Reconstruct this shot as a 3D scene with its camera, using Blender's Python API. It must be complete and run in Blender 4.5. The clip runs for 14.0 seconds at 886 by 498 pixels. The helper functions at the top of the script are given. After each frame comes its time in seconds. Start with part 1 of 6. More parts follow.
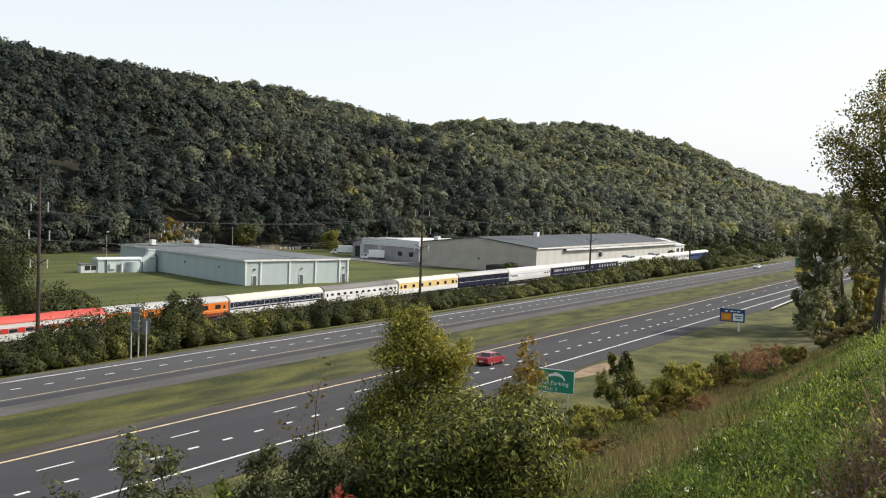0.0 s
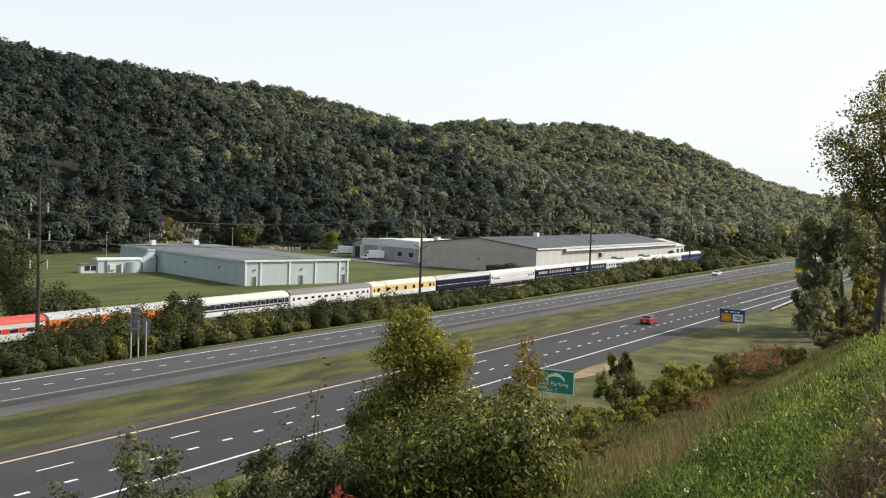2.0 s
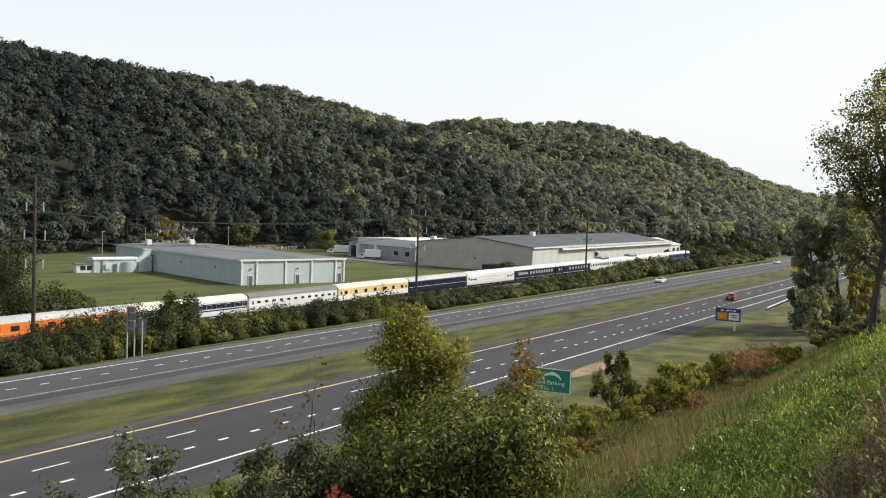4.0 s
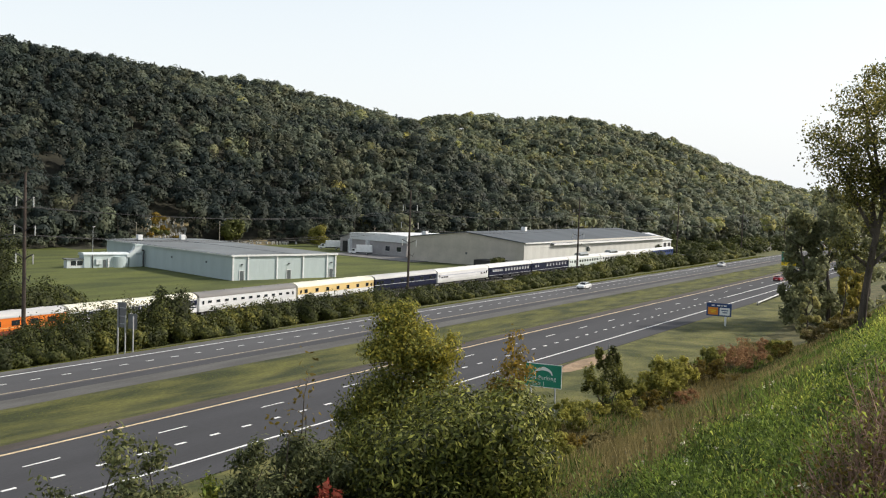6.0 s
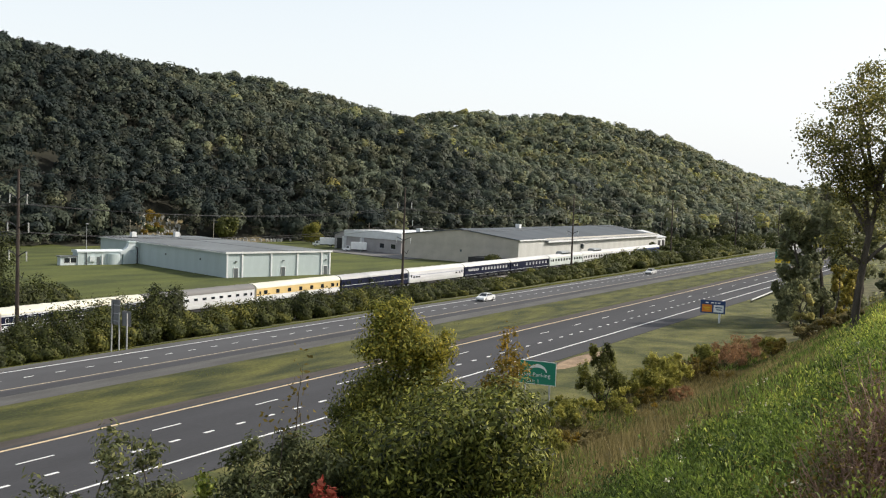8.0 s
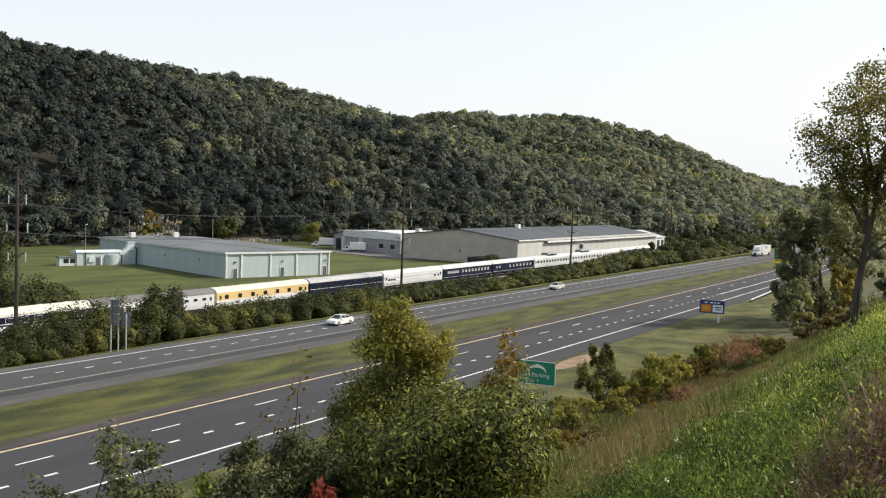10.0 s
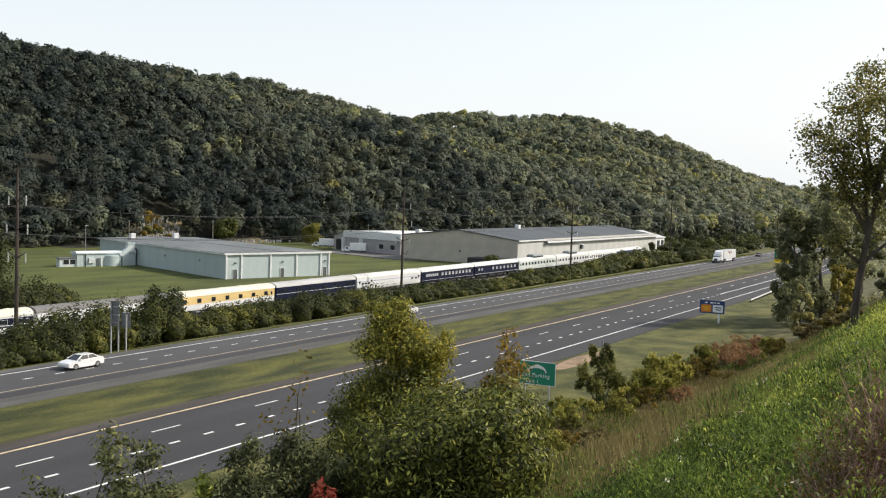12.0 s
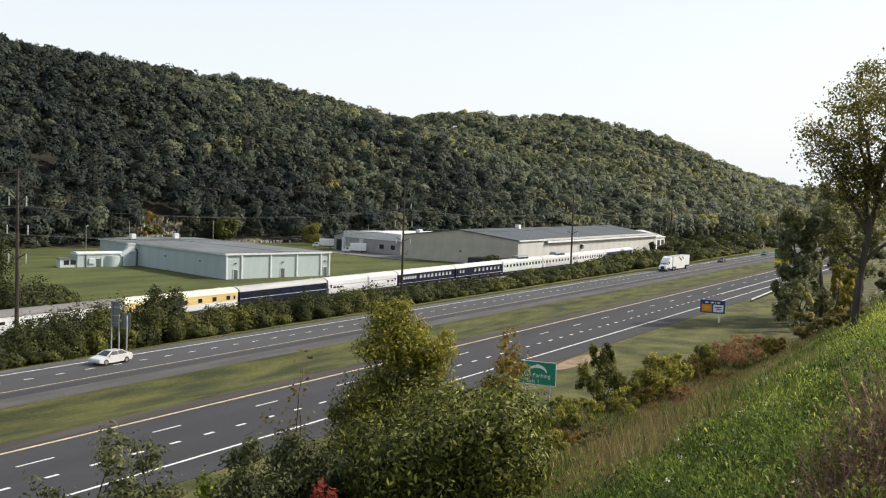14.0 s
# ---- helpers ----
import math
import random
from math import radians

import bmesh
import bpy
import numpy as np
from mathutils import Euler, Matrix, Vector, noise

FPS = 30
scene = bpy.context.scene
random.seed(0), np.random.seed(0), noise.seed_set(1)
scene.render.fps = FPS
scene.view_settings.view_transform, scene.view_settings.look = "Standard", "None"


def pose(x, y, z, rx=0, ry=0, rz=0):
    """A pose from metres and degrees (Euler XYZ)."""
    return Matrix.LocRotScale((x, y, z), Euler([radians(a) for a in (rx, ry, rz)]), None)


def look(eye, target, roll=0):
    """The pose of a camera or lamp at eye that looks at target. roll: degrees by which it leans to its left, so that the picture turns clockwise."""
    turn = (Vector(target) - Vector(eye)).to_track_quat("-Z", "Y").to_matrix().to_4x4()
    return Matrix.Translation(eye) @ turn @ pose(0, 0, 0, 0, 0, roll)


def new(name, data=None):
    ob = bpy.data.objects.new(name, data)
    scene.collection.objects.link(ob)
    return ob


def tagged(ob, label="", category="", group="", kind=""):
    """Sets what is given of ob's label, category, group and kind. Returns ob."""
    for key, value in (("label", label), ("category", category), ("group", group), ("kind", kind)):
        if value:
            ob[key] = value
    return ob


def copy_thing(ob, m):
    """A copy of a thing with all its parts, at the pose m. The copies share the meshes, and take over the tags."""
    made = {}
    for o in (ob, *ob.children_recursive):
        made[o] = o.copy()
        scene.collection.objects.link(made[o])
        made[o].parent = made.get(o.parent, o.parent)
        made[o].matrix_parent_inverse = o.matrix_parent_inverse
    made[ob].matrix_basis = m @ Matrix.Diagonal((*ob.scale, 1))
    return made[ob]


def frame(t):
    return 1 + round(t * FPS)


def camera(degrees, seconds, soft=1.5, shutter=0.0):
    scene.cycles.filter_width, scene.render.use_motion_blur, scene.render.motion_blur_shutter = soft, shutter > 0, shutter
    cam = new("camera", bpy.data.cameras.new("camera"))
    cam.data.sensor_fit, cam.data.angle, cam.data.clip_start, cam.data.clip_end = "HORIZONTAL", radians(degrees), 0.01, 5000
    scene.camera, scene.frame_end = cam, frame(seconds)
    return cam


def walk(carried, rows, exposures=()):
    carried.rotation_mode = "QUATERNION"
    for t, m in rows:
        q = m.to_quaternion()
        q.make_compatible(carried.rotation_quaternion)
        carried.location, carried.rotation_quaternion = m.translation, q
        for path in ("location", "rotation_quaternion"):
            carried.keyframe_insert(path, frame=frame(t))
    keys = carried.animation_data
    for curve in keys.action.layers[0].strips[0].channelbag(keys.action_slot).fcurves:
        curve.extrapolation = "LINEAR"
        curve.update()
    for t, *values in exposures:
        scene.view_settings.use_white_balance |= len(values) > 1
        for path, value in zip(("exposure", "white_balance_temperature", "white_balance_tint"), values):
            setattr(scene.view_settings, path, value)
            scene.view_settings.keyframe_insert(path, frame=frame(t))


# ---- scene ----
EYE = Vector((0.0, 0.0, 19.32))
LENS = 48.51


def aim(yaw, pitch, roll):
    """The camera's pose: yaw to the left of the road's direction, pitch, roll, in degrees."""
    a, b = radians(yaw), radians(pitch)
    way = Vector((math.cos(b) * math.cos(a), math.cos(b) * math.sin(a), math.sin(b)))
    return look(EYE, EYE + way, roll)


AIMS = (
    (0, 31.124, -2.716, 2.020),
    (0.5, 31.118, -2.700, 2.026),
    (1, 31.117, -2.691, 2.043),
    (1.5, 31.115, -2.691, 2.044),
    (2, 31.120, -2.686, 2.043),
    (2.5, 31.102, -2.687, 2.046),
    (3, 31.068, -2.678, 2.027),
    (5.5, 30.511, -2.928, 1.985),
    (6, 30.398, -2.993, 2.009),
    (6.5, 30.294, -3.051, 2.010),
    (7, 30.194, -3.095, 2.025),
    (7.5, 30.119, -3.142, 2.027),
    (8, 30.066, -3.143, 2.038),
    (10.5, 30.018, -3.122, 1.971),
    (11, 30.020, -3.110, 1.955),
    (11.5, 30.021, -3.104, 1.920),
    (12, 30.023, -3.100, 1.899),
    (12.5, 30.026, -3.102, 1.889),
    (13, 30.033, -3.100, 1.881),
    (13.5, 30.038, -3.093, 1.839),
    (14, 30.043, -3.099, 1.826),
)
cam = camera(LENS, 14.0, soft=1.12)
walk(cam, [(t, aim(y, p, r)) for t, y, p, r in AIMS])

# ---- light ----
SUN_TO = Vector((0.66, -0.75, 0.0)).normalized()
SUN_UP = radians(38)
world = bpy.data.worlds.new("sky")
scene.world = world
world.use_nodes = True
wn, wl = world.node_tree.nodes, world.node_tree.links
wn.clear()
sky = wn.new("ShaderNodeTexSky")
sky.sky_type = "NISHITA"
sky.sun_disc = False
sky.sun_elevation = SUN_UP
sky.sun_rotation = math.atan2(SUN_TO.x, SUN_TO.y)
sky.dust_density, sky.air_density, sky.ozone_density = 6.0, 1.2, 1.0
bg_sky = wn.new("ShaderNodeBackground")
bg_sky.inputs["Strength"].default_value = 0.06
bg_haze = wn.new("ShaderNodeBackground")
bg_haze.inputs["Strength"].default_value = 1.12
# white haze, thick towards the horizon and thinner overhead
tc = wn.new("ShaderNodeTexCoord")
sep = wn.new("ShaderNodeSeparateXYZ")
wl.new(tc.outputs["Generated"], sep.inputs[0])
ramp = wn.new("ShaderNodeValToRGB")
ramp.color_ramp.elements[0].position, ramp.color_ramp.elements[0].color = 0.0, (0.80, 0.83, 0.85, 1)
ramp.color_ramp.elements[1].position, ramp.color_ramp.elements[1].color = 0.75, (0.28, 0.315, 0.36, 1)
mid = ramp.color_ramp.elements.new(0.28)
mid.color = (0.57, 0.62, 0.655, 1)
wl.new(sep.outputs["Z"], ramp.inputs[0])
wl.new(ramp.outputs[0], bg_haze.inputs["Color"])
add = wn.new("ShaderNodeAddShader")
wout = wn.new("ShaderNodeOutputWorld")
wl.new(sky.outputs[0], bg_sky.inputs["Color"])
wl.new(bg_sky.outputs[0], add.inputs[0])
wl.new(bg_haze.outputs[0], add.inputs[1])
wl.new(add.outputs[0], wout.inputs["Surface"])
sun_data = bpy.data.lights.new("sun", "SUN")
sun_data.energy = 4.4
sun_data.angle = radians(1.5)
sun_data.color = (1.0, 0.93, 0.83)
sun = new("sun", sun_data)
sun_way = Vector((SUN_TO.x * math.cos(SUN_UP), SUN_TO.y * math.cos(SUN_UP), math.sin(SUN_UP)))
sun.matrix_world = look(sun_way * 300, (0, 0, 0))
scene.view_settings.exposure = 0.0

# ---- materials ----
def mat(name, col, rough=0.8, var=0.25, scale=1.0, bump=0.0, metal=0.0, fine=12.0, tint=None, streak=None, spec=0.4):
    """Colour with variation at two scales in the thing's own space, and a fine bump. tint: a second colour for the patches."""
    m = bpy.data.materials.new(name)
    m.use_nodes = True
    n, l = m.node_tree.nodes, m.node_tree.links
    b = n["Principled BSDF"]
    b.inputs["Roughness"].default_value, b.inputs["Metallic"].default_value = rough, metal
    b.inputs["Specular IOR Level"].default_value = spec
    tc = n.new("ShaderNodeTexCoord")
    mp = n.new("ShaderNodeMapping")
    if streak:
        mp.inputs["Scale"].default_value = streak
    l.new(tc.outputs["Object"], mp.inputs["Vector"])
    big, small = n.new("ShaderNodeTexNoise"), n.new("ShaderNodeTexNoise")
    big.inputs["Scale"].default_value, small.inputs["Scale"].default_value = scale, scale * fine
    big.inputs["Detail"].default_value, small.inputs["Detail"].default_value = 5, 3
    for t in (big, small):
        l.new(mp.outputs[0], t.inputs["Vector"])
    ramp = n.new("ShaderNodeValToRGB")
    two = tint or tuple(c * (1 + var) for c in col)
    ramp.color_ramp.elements[0].position, ramp.color_ramp.elements[1].position = 0.36, 0.66
    ramp.color_ramp.elements[0].color = (*[c * (1 - var) for c in col], 1)
    ramp.color_ramp.elements[1].color = (*two, 1)
    l.new(big.outputs[0], ramp.inputs[0])
    grain = n.new("ShaderNodeMapRange")
    grain.inputs["From Min"].default_value, grain.inputs["From Max"].default_value = 0.3, 0.7
    grain.inputs["To Min"].default_value, grain.inputs["To Max"].default_value = 1 - var * 0.8, 1 + var * 0.6
    l.new(small.outputs[0], grain.inputs["Value"])
    mix = n.new("ShaderNodeMix")
    mix.data_type, mix.blend_type = "RGBA", "MULTIPLY"
    mix.inputs["Factor"].default_value = 1
    l.new(ramp.outputs[0], mix.inputs[6])
    l.new(grain.outputs[0], mix.inputs[7])
    l.new(mix.outputs[2], b.inputs["Base Color"])
    if bump:
        bp = n.new("ShaderNodeBump")
        bp.inputs["Strength"].default_value = bump
        bp.inputs["Distance"].default_value = 0.05
        l.new(small.outputs[0], bp.inputs["Height"])
        l.new(bp.outputs[0], b.inputs["Normal"])
    return m


def leaf_mat(name, dark, mid, light, glow=0.25, rough=0.62, spread=(0.65, 1.3), second=None):
    """Leaves: the colour runs with the tint attribute, each plant's own plus painted light, and varies from leaf to
    leaf.
    """
    m = bpy.data.materials.new(name)
    m.use_nodes = True
    n, l = m.node_tree.nodes, m.node_tree.links
    b = n["Principled BSDF"]
    b.inputs["Roughness"].default_value = rough
    b.inputs["Specular IOR Level"].default_value = 0.35 if rough < 0.45 else 0.18
    at = n.new("ShaderNodeAttribute")
    at.attribute_name = "tint"
    ramp = n.new("ShaderNodeValToRGB")
    ramp.color_ramp.elements[0].color, ramp.color_ramp.elements[1].color = (*dark, 1), (*light, 1)
    e = ramp.color_ramp.elements.new(0.55)
    e.color = (*mid, 1)
    l.new(at.outputs["Fac"], ramp.inputs[0])
    geo = n.new("ShaderNodeNewGeometry")
    mr = n.new("ShaderNodeMapRange")
    mr.inputs["To Min"].default_value, mr.inputs["To Max"].default_value = spread
    l.new(geo.outputs["Random Per Island"], mr.inputs["Value"])
    mix = n.new("ShaderNodeMix")
    mix.data_type, mix.blend_type = "RGBA", "MULTIPLY"
    mix.inputs["Factor"].default_value = 1
    tone = ramp.outputs[0]
    if second:
        # another kind of tree here and there: (colour factors, noise scale)
        tc, ns, th, hue = n.new("ShaderNodeTexCoord"), n.new("ShaderNodeTexNoise"), n.new("ShaderNodeMapRange"), n.new("ShaderNodeMix")
        ns.inputs["Scale"].default_value, ns.inputs["Detail"].default_value = second[1], 2
        th.inputs["From Min"].default_value, th.inputs["From Max"].default_value = 0.46, 0.62
        hue.data_type, hue.blend_type = "RGBA", "MULTIPLY"
        hue.inputs[7].default_value = (*second[0], 1)
        l.new(tc.outputs["Object"], ns.inputs["Vector"])
        l.new(ns.outputs[0], th.inputs["Value"])
        l.new(th.outputs[0], hue.inputs["Factor"])
        l.new(tone, hue.inputs[6])
        tone = hue.outputs[2]
    l.new(tone, mix.inputs[6])
    l.new(mr.outputs[0], mix.inputs[7])
    l.new(mix.outputs[2], b.inputs["Base Color"])
    tr = n.new("ShaderNodeBsdfTranslucent")
    l.new(mix.outputs[2], tr.inputs["Color"])
    sh = n.new("ShaderNodeMixShader")
    sh.inputs[0].default_value = glow
    l.new(b.outputs[0], sh.inputs[1])
    l.new(tr.outputs[0], sh.inputs[2])
    l.new(sh.outputs[0], n["Material Output"].inputs["Surface"])
    return m


def glass_mat(name, col=(0.02, 0.025, 0.03)):
    m = bpy.data.materials.new(name)
    m.use_nodes = True
    b = m.node_tree.nodes["Principled BSDF"]
    b.inputs["Base Color"].default_value = (*col, 1)
    b.inputs["Roughness"].default_value = 0.08
    b.inputs["Specular IOR Level"].default_value = 0.6
    return m


ASPHALT = mat("asphalt", (0.043, 0.043, 0.047), 0.9, 0.14, 0.12, 0.25, fine=40, streak=(0.25, 1.6, 1))
ASPHALT_FAR = mat("asphalt_worn", (0.069, 0.069, 0.073), 0.9, 0.13, 0.12, 0.25, fine=40, streak=(0.2, 1.6, 1))
SHOULDER_FAR = mat("gravel_shoulder", (0.088, 0.086, 0.082), 0.95, 0.2, 0.3, 0.4, fine=25, streak=(0.3, 1.5, 1))
SHOULDER = mat("shoulder_asphalt", (0.066, 0.055, 0.048), 0.95, 0.24, 0.3, 0.3, fine=25, streak=(0.3, 1.5, 1))
PAINT_W = mat("road_paint_white", (0.72, 0.72, 0.70), 0.7, 0.12, 1.5)
PAINT_Y = mat("road_paint_yellow", (0.62, 0.48, 0.29), 0.7, 0.2, 1.0)
PAINT_Y_WORN = mat("worn_yellow_paint", (0.42, 0.35, 0.24), 0.75, 0.25, 1.0)
G_MOWN = mat("mown_grass", (0.056, 0.074, 0.011), 0.95, 0.28, 0.09, 0.5, fine=22, tint=(0.094, 0.107, 0.018), streak=(0.5, 1.6, 1))
G_MEDIAN = mat("median_grass", (0.048, 0.060, 0.010), 0.95, 0.42, 0.35, 0.6, fine=16, tint=(0.108, 0.106, 0.022), streak=(0.35, 1.2, 1))
G_VERGE = mat("verge_grass", (0.070, 0.084, 0.016), 0.95, 0.42, 0.22, 0.6, fine=18, tint=(0.14, 0.132, 0.038))
G_SLOPE = mat("slope_soil", (0.075, 0.078, 0.024), 0.95, 0.4, 0.4, 0.6, fine=15, tint=(0.13, 0.115, 0.046))
G_CLEARING = mat("dull_clearing_grass", (0.13, 0.11, 0.06), 0.95, 0.35, 0.15, 0.5, tint=(0.20, 0.165, 0.085))
G_WOOD = mat("forest_floor", (0.024, 0.024, 0.015), 0.95, 0.4, 0.1, 0.5)
G_GRAVEL = mat("ballast_gravel", (0.19, 0.18, 0.165), 0.95, 0.3, 0.8, 0.8, fine=20)
BARK = mat("bark", (0.085, 0.07, 0.055), 0.95, 0.35, 3, 0.8, streak=(1, 1, 0.25))
BARK_PALE = mat("pale_stem", (0.30, 0.27, 0.22), 0.9, 0.3, 3, 0.4)
POLEWOOD = mat("pole_wood", (0.06, 0.046, 0.038), 0.9, 0.3, 2, 0.4, streak=(1, 1, 0.1))
STEEL = mat("galvanised_steel", (0.42, 0.43, 0.44), 0.5, 0.12, 3, 0.1, metal=0.6)
DARK = mat("dark_metal", (0.03, 0.03, 0.032), 0.6, 0.3, 2)
RUBBER = mat("tyre_rubber", (0.02, 0.02, 0.02), 0.85, 0.2, 4)
GLASS = glass_mat("dark_glass")
# blue haze of distance is mixed into these greens
L_HILL = leaf_mat("hazy_hill_leaves", (0.025, 0.036, 0.032), (0.145, 0.168, 0.108), (0.34, 0.34, 0.10), 0.3, spread=(0.86, 1.12), second=((1.12, 0.98, 0.86), 0.085))
L_BUSH = leaf_mat("bush_leaves", (0.030, 0.037, 0.014), (0.076, 0.086, 0.021), (0.21, 0.195, 0.042))
# wide leaf-to-leaf spread stands in for dark gaps in the crown
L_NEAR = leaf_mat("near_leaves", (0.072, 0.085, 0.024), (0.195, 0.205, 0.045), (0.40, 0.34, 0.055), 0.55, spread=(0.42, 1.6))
L_AUTUMN = leaf_mat("autumn_leaves", (0.09, 0.07, 0.02), (0.22, 0.165, 0.035), (0.40, 0.26, 0.045), 0.5)
L_RED = leaf_mat("red_leaves", (0.17, 0.13, 0.055), (0.28, 0.155, 0.085), (0.40, 0.25, 0.125), 0.5)
L_CRIMSON = leaf_mat("crimson_leaves", (0.17, 0.03, 0.02), (0.36, 0.065, 0.045), (0.46, 0.16, 0.09), 0.4)
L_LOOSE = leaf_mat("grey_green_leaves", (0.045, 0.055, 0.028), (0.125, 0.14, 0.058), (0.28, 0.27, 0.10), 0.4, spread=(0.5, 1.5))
# glints and dark gaps are put into this wide leaf-to-leaf spread
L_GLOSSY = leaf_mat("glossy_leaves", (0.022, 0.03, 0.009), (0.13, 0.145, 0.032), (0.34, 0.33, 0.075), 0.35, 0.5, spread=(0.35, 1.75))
L_YELLOW = leaf_mat("yellow_leaves", (0.16, 0.14, 0.03), (0.38, 0.31, 0.06), (0.58, 0.47, 0.09), 0.5)
L_YELLOWGREEN = leaf_mat("yellow_green_leaves", (0.12, 0.12, 0.03), (0.26, 0.24, 0.045), (0.45, 0.36, 0.06), 0.4)
L_COTTON = leaf_mat("cottonwood_leaves", (0.06, 0.064, 0.024), (0.19, 0.185, 0.056), (0.46, 0.38, 0.10), 0.55)
L_STAND = leaf_mat("stand_leaves", (0.14, 0.152, 0.085), (0.27, 0.285, 0.15), (0.46, 0.42, 0.15), 0.65)
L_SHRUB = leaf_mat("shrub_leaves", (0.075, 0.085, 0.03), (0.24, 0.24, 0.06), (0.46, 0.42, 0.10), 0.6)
# wide leaf-to-leaf spread stands in for dark gaps among the weeds
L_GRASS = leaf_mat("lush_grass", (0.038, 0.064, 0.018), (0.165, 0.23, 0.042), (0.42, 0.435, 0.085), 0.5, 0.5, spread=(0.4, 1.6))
L_TURF = leaf_mat("turf_blades", (0.07, 0.088, 0.014), (0.13, 0.145, 0.024), (0.22, 0.20, 0.05), 0.45)
L_DRY = leaf_mat("dry_grass", (0.115, 0.102, 0.04), (0.22, 0.18, 0.075), (0.38, 0.305, 0.145), 0.45)


# ---- shape helpers ----
def part(name, bm, material, parent=None, label="", smooth=False):
    """Links a bmesh as one mesh object, under a thing or a part."""
    me = bpy.data.meshes.new(name)
    bm.to_mesh(me)
    bm.free()
    for mm in material if isinstance(material, (list, tuple)) else (material,):
        me.materials.append(mm)
    if smooth:
        me.shade_smooth()
    ob = new(name, me)
    if parent:
        ob.parent = parent
    if label:
        ob["label"] = label
    return ob


def shared(name, me, parent, m=None, label=""):
    """One more object on a mesh that exists."""
    ob = new(name, me)
    ob.parent = parent
    if m is not None:
        ob.matrix_basis = m
    if label:
        ob["label"] = label
    return ob


def empty(name, label, category, group="", m=None, kind=""):
    ob = new(name)
    ob.empty_display_size = 0.5
    if m is not None:
        ob.matrix_basis = m
    return tagged(ob, label, category, group, kind)


def box(bm, x0, x1, y0, y1, z0, z1, bevel=0.0, m=None, slot=0):
    g = bmesh.ops.create_cube(bm, size=1)
    vs = g["verts"]
    bmesh.ops.scale(bm, vec=(x1 - x0, y1 - y0, z1 - z0), verts=vs)
    bmesh.ops.translate(bm, vec=((x0 + x1) / 2, (y0 + y1) / 2, (z0 + z1) / 2), verts=vs)
    if m is not None:
        bmesh.ops.transform(bm, matrix=m, verts=vs)
    fs = {f for v in vs for f in v.link_faces}
    for f in fs:
        f.material_index = slot
    if bevel:
        bmesh.ops.bevel(bm, geom=list({e for f in fs for e in f.edges}), offset=bevel, segments=2, affect="EDGES", profile=0.5)
    return bm


def boxes(*specs, bevel=0.0):
    bm = bmesh.new()
    for s in specs:
        box(bm, *s, bevel=bevel)
    return bm


def rod(bm, a, b, r0, r1=None, seg=8):
    """A tapered round bar from a to b."""
    a, b = Vector(a), Vector(b)
    q = (b - a).to_track_quat("Z", "Y")
    turn = [q @ Vector((math.cos(2 * math.pi * i / seg), math.sin(2 * math.pi * i / seg), 0)) for i in range(seg)]
    low = [bm.verts.new(a + u * r0) for u in turn]
    top = [bm.verts.new(b + u * (r0 if r1 is None else r1)) for u in turn]
    for i in range(seg):
        bm.faces.new((low[i], low[(i + 1) % seg], top[(i + 1) % seg], top[i]))
    bm.faces.new(low[::-1])
    bm.faces.new(top)
    return bm


def prism(bm, outline, x0, x1, slot=0):
    """An outline of (y, z) pairs drawn out along x."""
    a = [bm.verts.new((x0, y, z)) for y, z in outline]
    b = [bm.verts.new((x1, y, z)) for y, z in outline]
    k = len(outline)
    fs = [bm.faces.new((a[i], a[(i + 1) % k], b[(i + 1) % k], b[i])) for i in range(k)]
    fs += [bm.faces.new(a[::-1]), bm.faces.new(b)]
    for f in fs:
        f.material_index = slot
    bmesh.ops.recalc_face_normals(bm, faces=fs)
    return bm


def leaf_mesh(name, P, N, size, tint, long=1.0, rng=None, fold=0.0, three=False, round_to=None):
    """Many small leaves: at P, facing N, each one small face of its size (array), with its tint. round_to: the crown's
    own facing at each leaf, by which it is shaded softly.
    """
    rng = rng or np.random.default_rng(1)
    P, N = np.asarray(P, float), np.asarray(N, float)
    k = len(P)
    N = N / (np.linalg.norm(N, axis=1, keepdims=True) + 1e-9)
    A = np.cross(N, rng.normal(size=(k, 3)))
    A /= np.linalg.norm(A, axis=1, keepdims=True) + 1e-9
    B = np.cross(N, A)
    s = np.broadcast_to(np.asarray(size, float), (k,))[:, None]
    j = lambda: rng.uniform(0.75, 1.25, (k, 1))
    if three:
        c = np.stack([P - A * s * long * j(), P + A * s * long * j() * 0.8 - B * s * j(), P + A * s * long * 0.4 + B * s * j()], 1).reshape(-1, 3)
        me = face_mesh(name, c, np.repeat(np.broadcast_to(np.asarray(tint, float), (k,)), 3), 3)
        if round_to is not None:
            soft_normals(me, N, round_to, 3)
        return me
    c = np.stack([P - A * s * long * j(), P - B * s * j() * 0.7 + N * s * fold, P + A * s * long * j(), P + B * s * j() * 0.7 + N * s * fold], 1).reshape(-1, 3)
    me = face_mesh(name, c, np.repeat(np.broadcast_to(np.asarray(tint, float), (k,)), 4), 4)
    if round_to is not None:
        soft_normals(me, N, round_to, 4)
    return me


def soft_normals(me, N, out, sides):
    """Shades loose leaves by the crown they belong to, so that a crown reads as one soft form."""
    out = np.asarray(out, float)
    out = out / (np.linalg.norm(out, axis=1, keepdims=True) + 1e-9)
    v = out * 0.85 + N * 0.25
    v /= np.linalg.norm(v, axis=1, keepdims=True) + 1e-9
    at = me.attributes.new("custom_normal", "FLOAT_VECTOR", "POINT")
    at.data.foreach_set("vector", np.ascontiguousarray(np.repeat(v, sides, 0), np.float32).ravel())


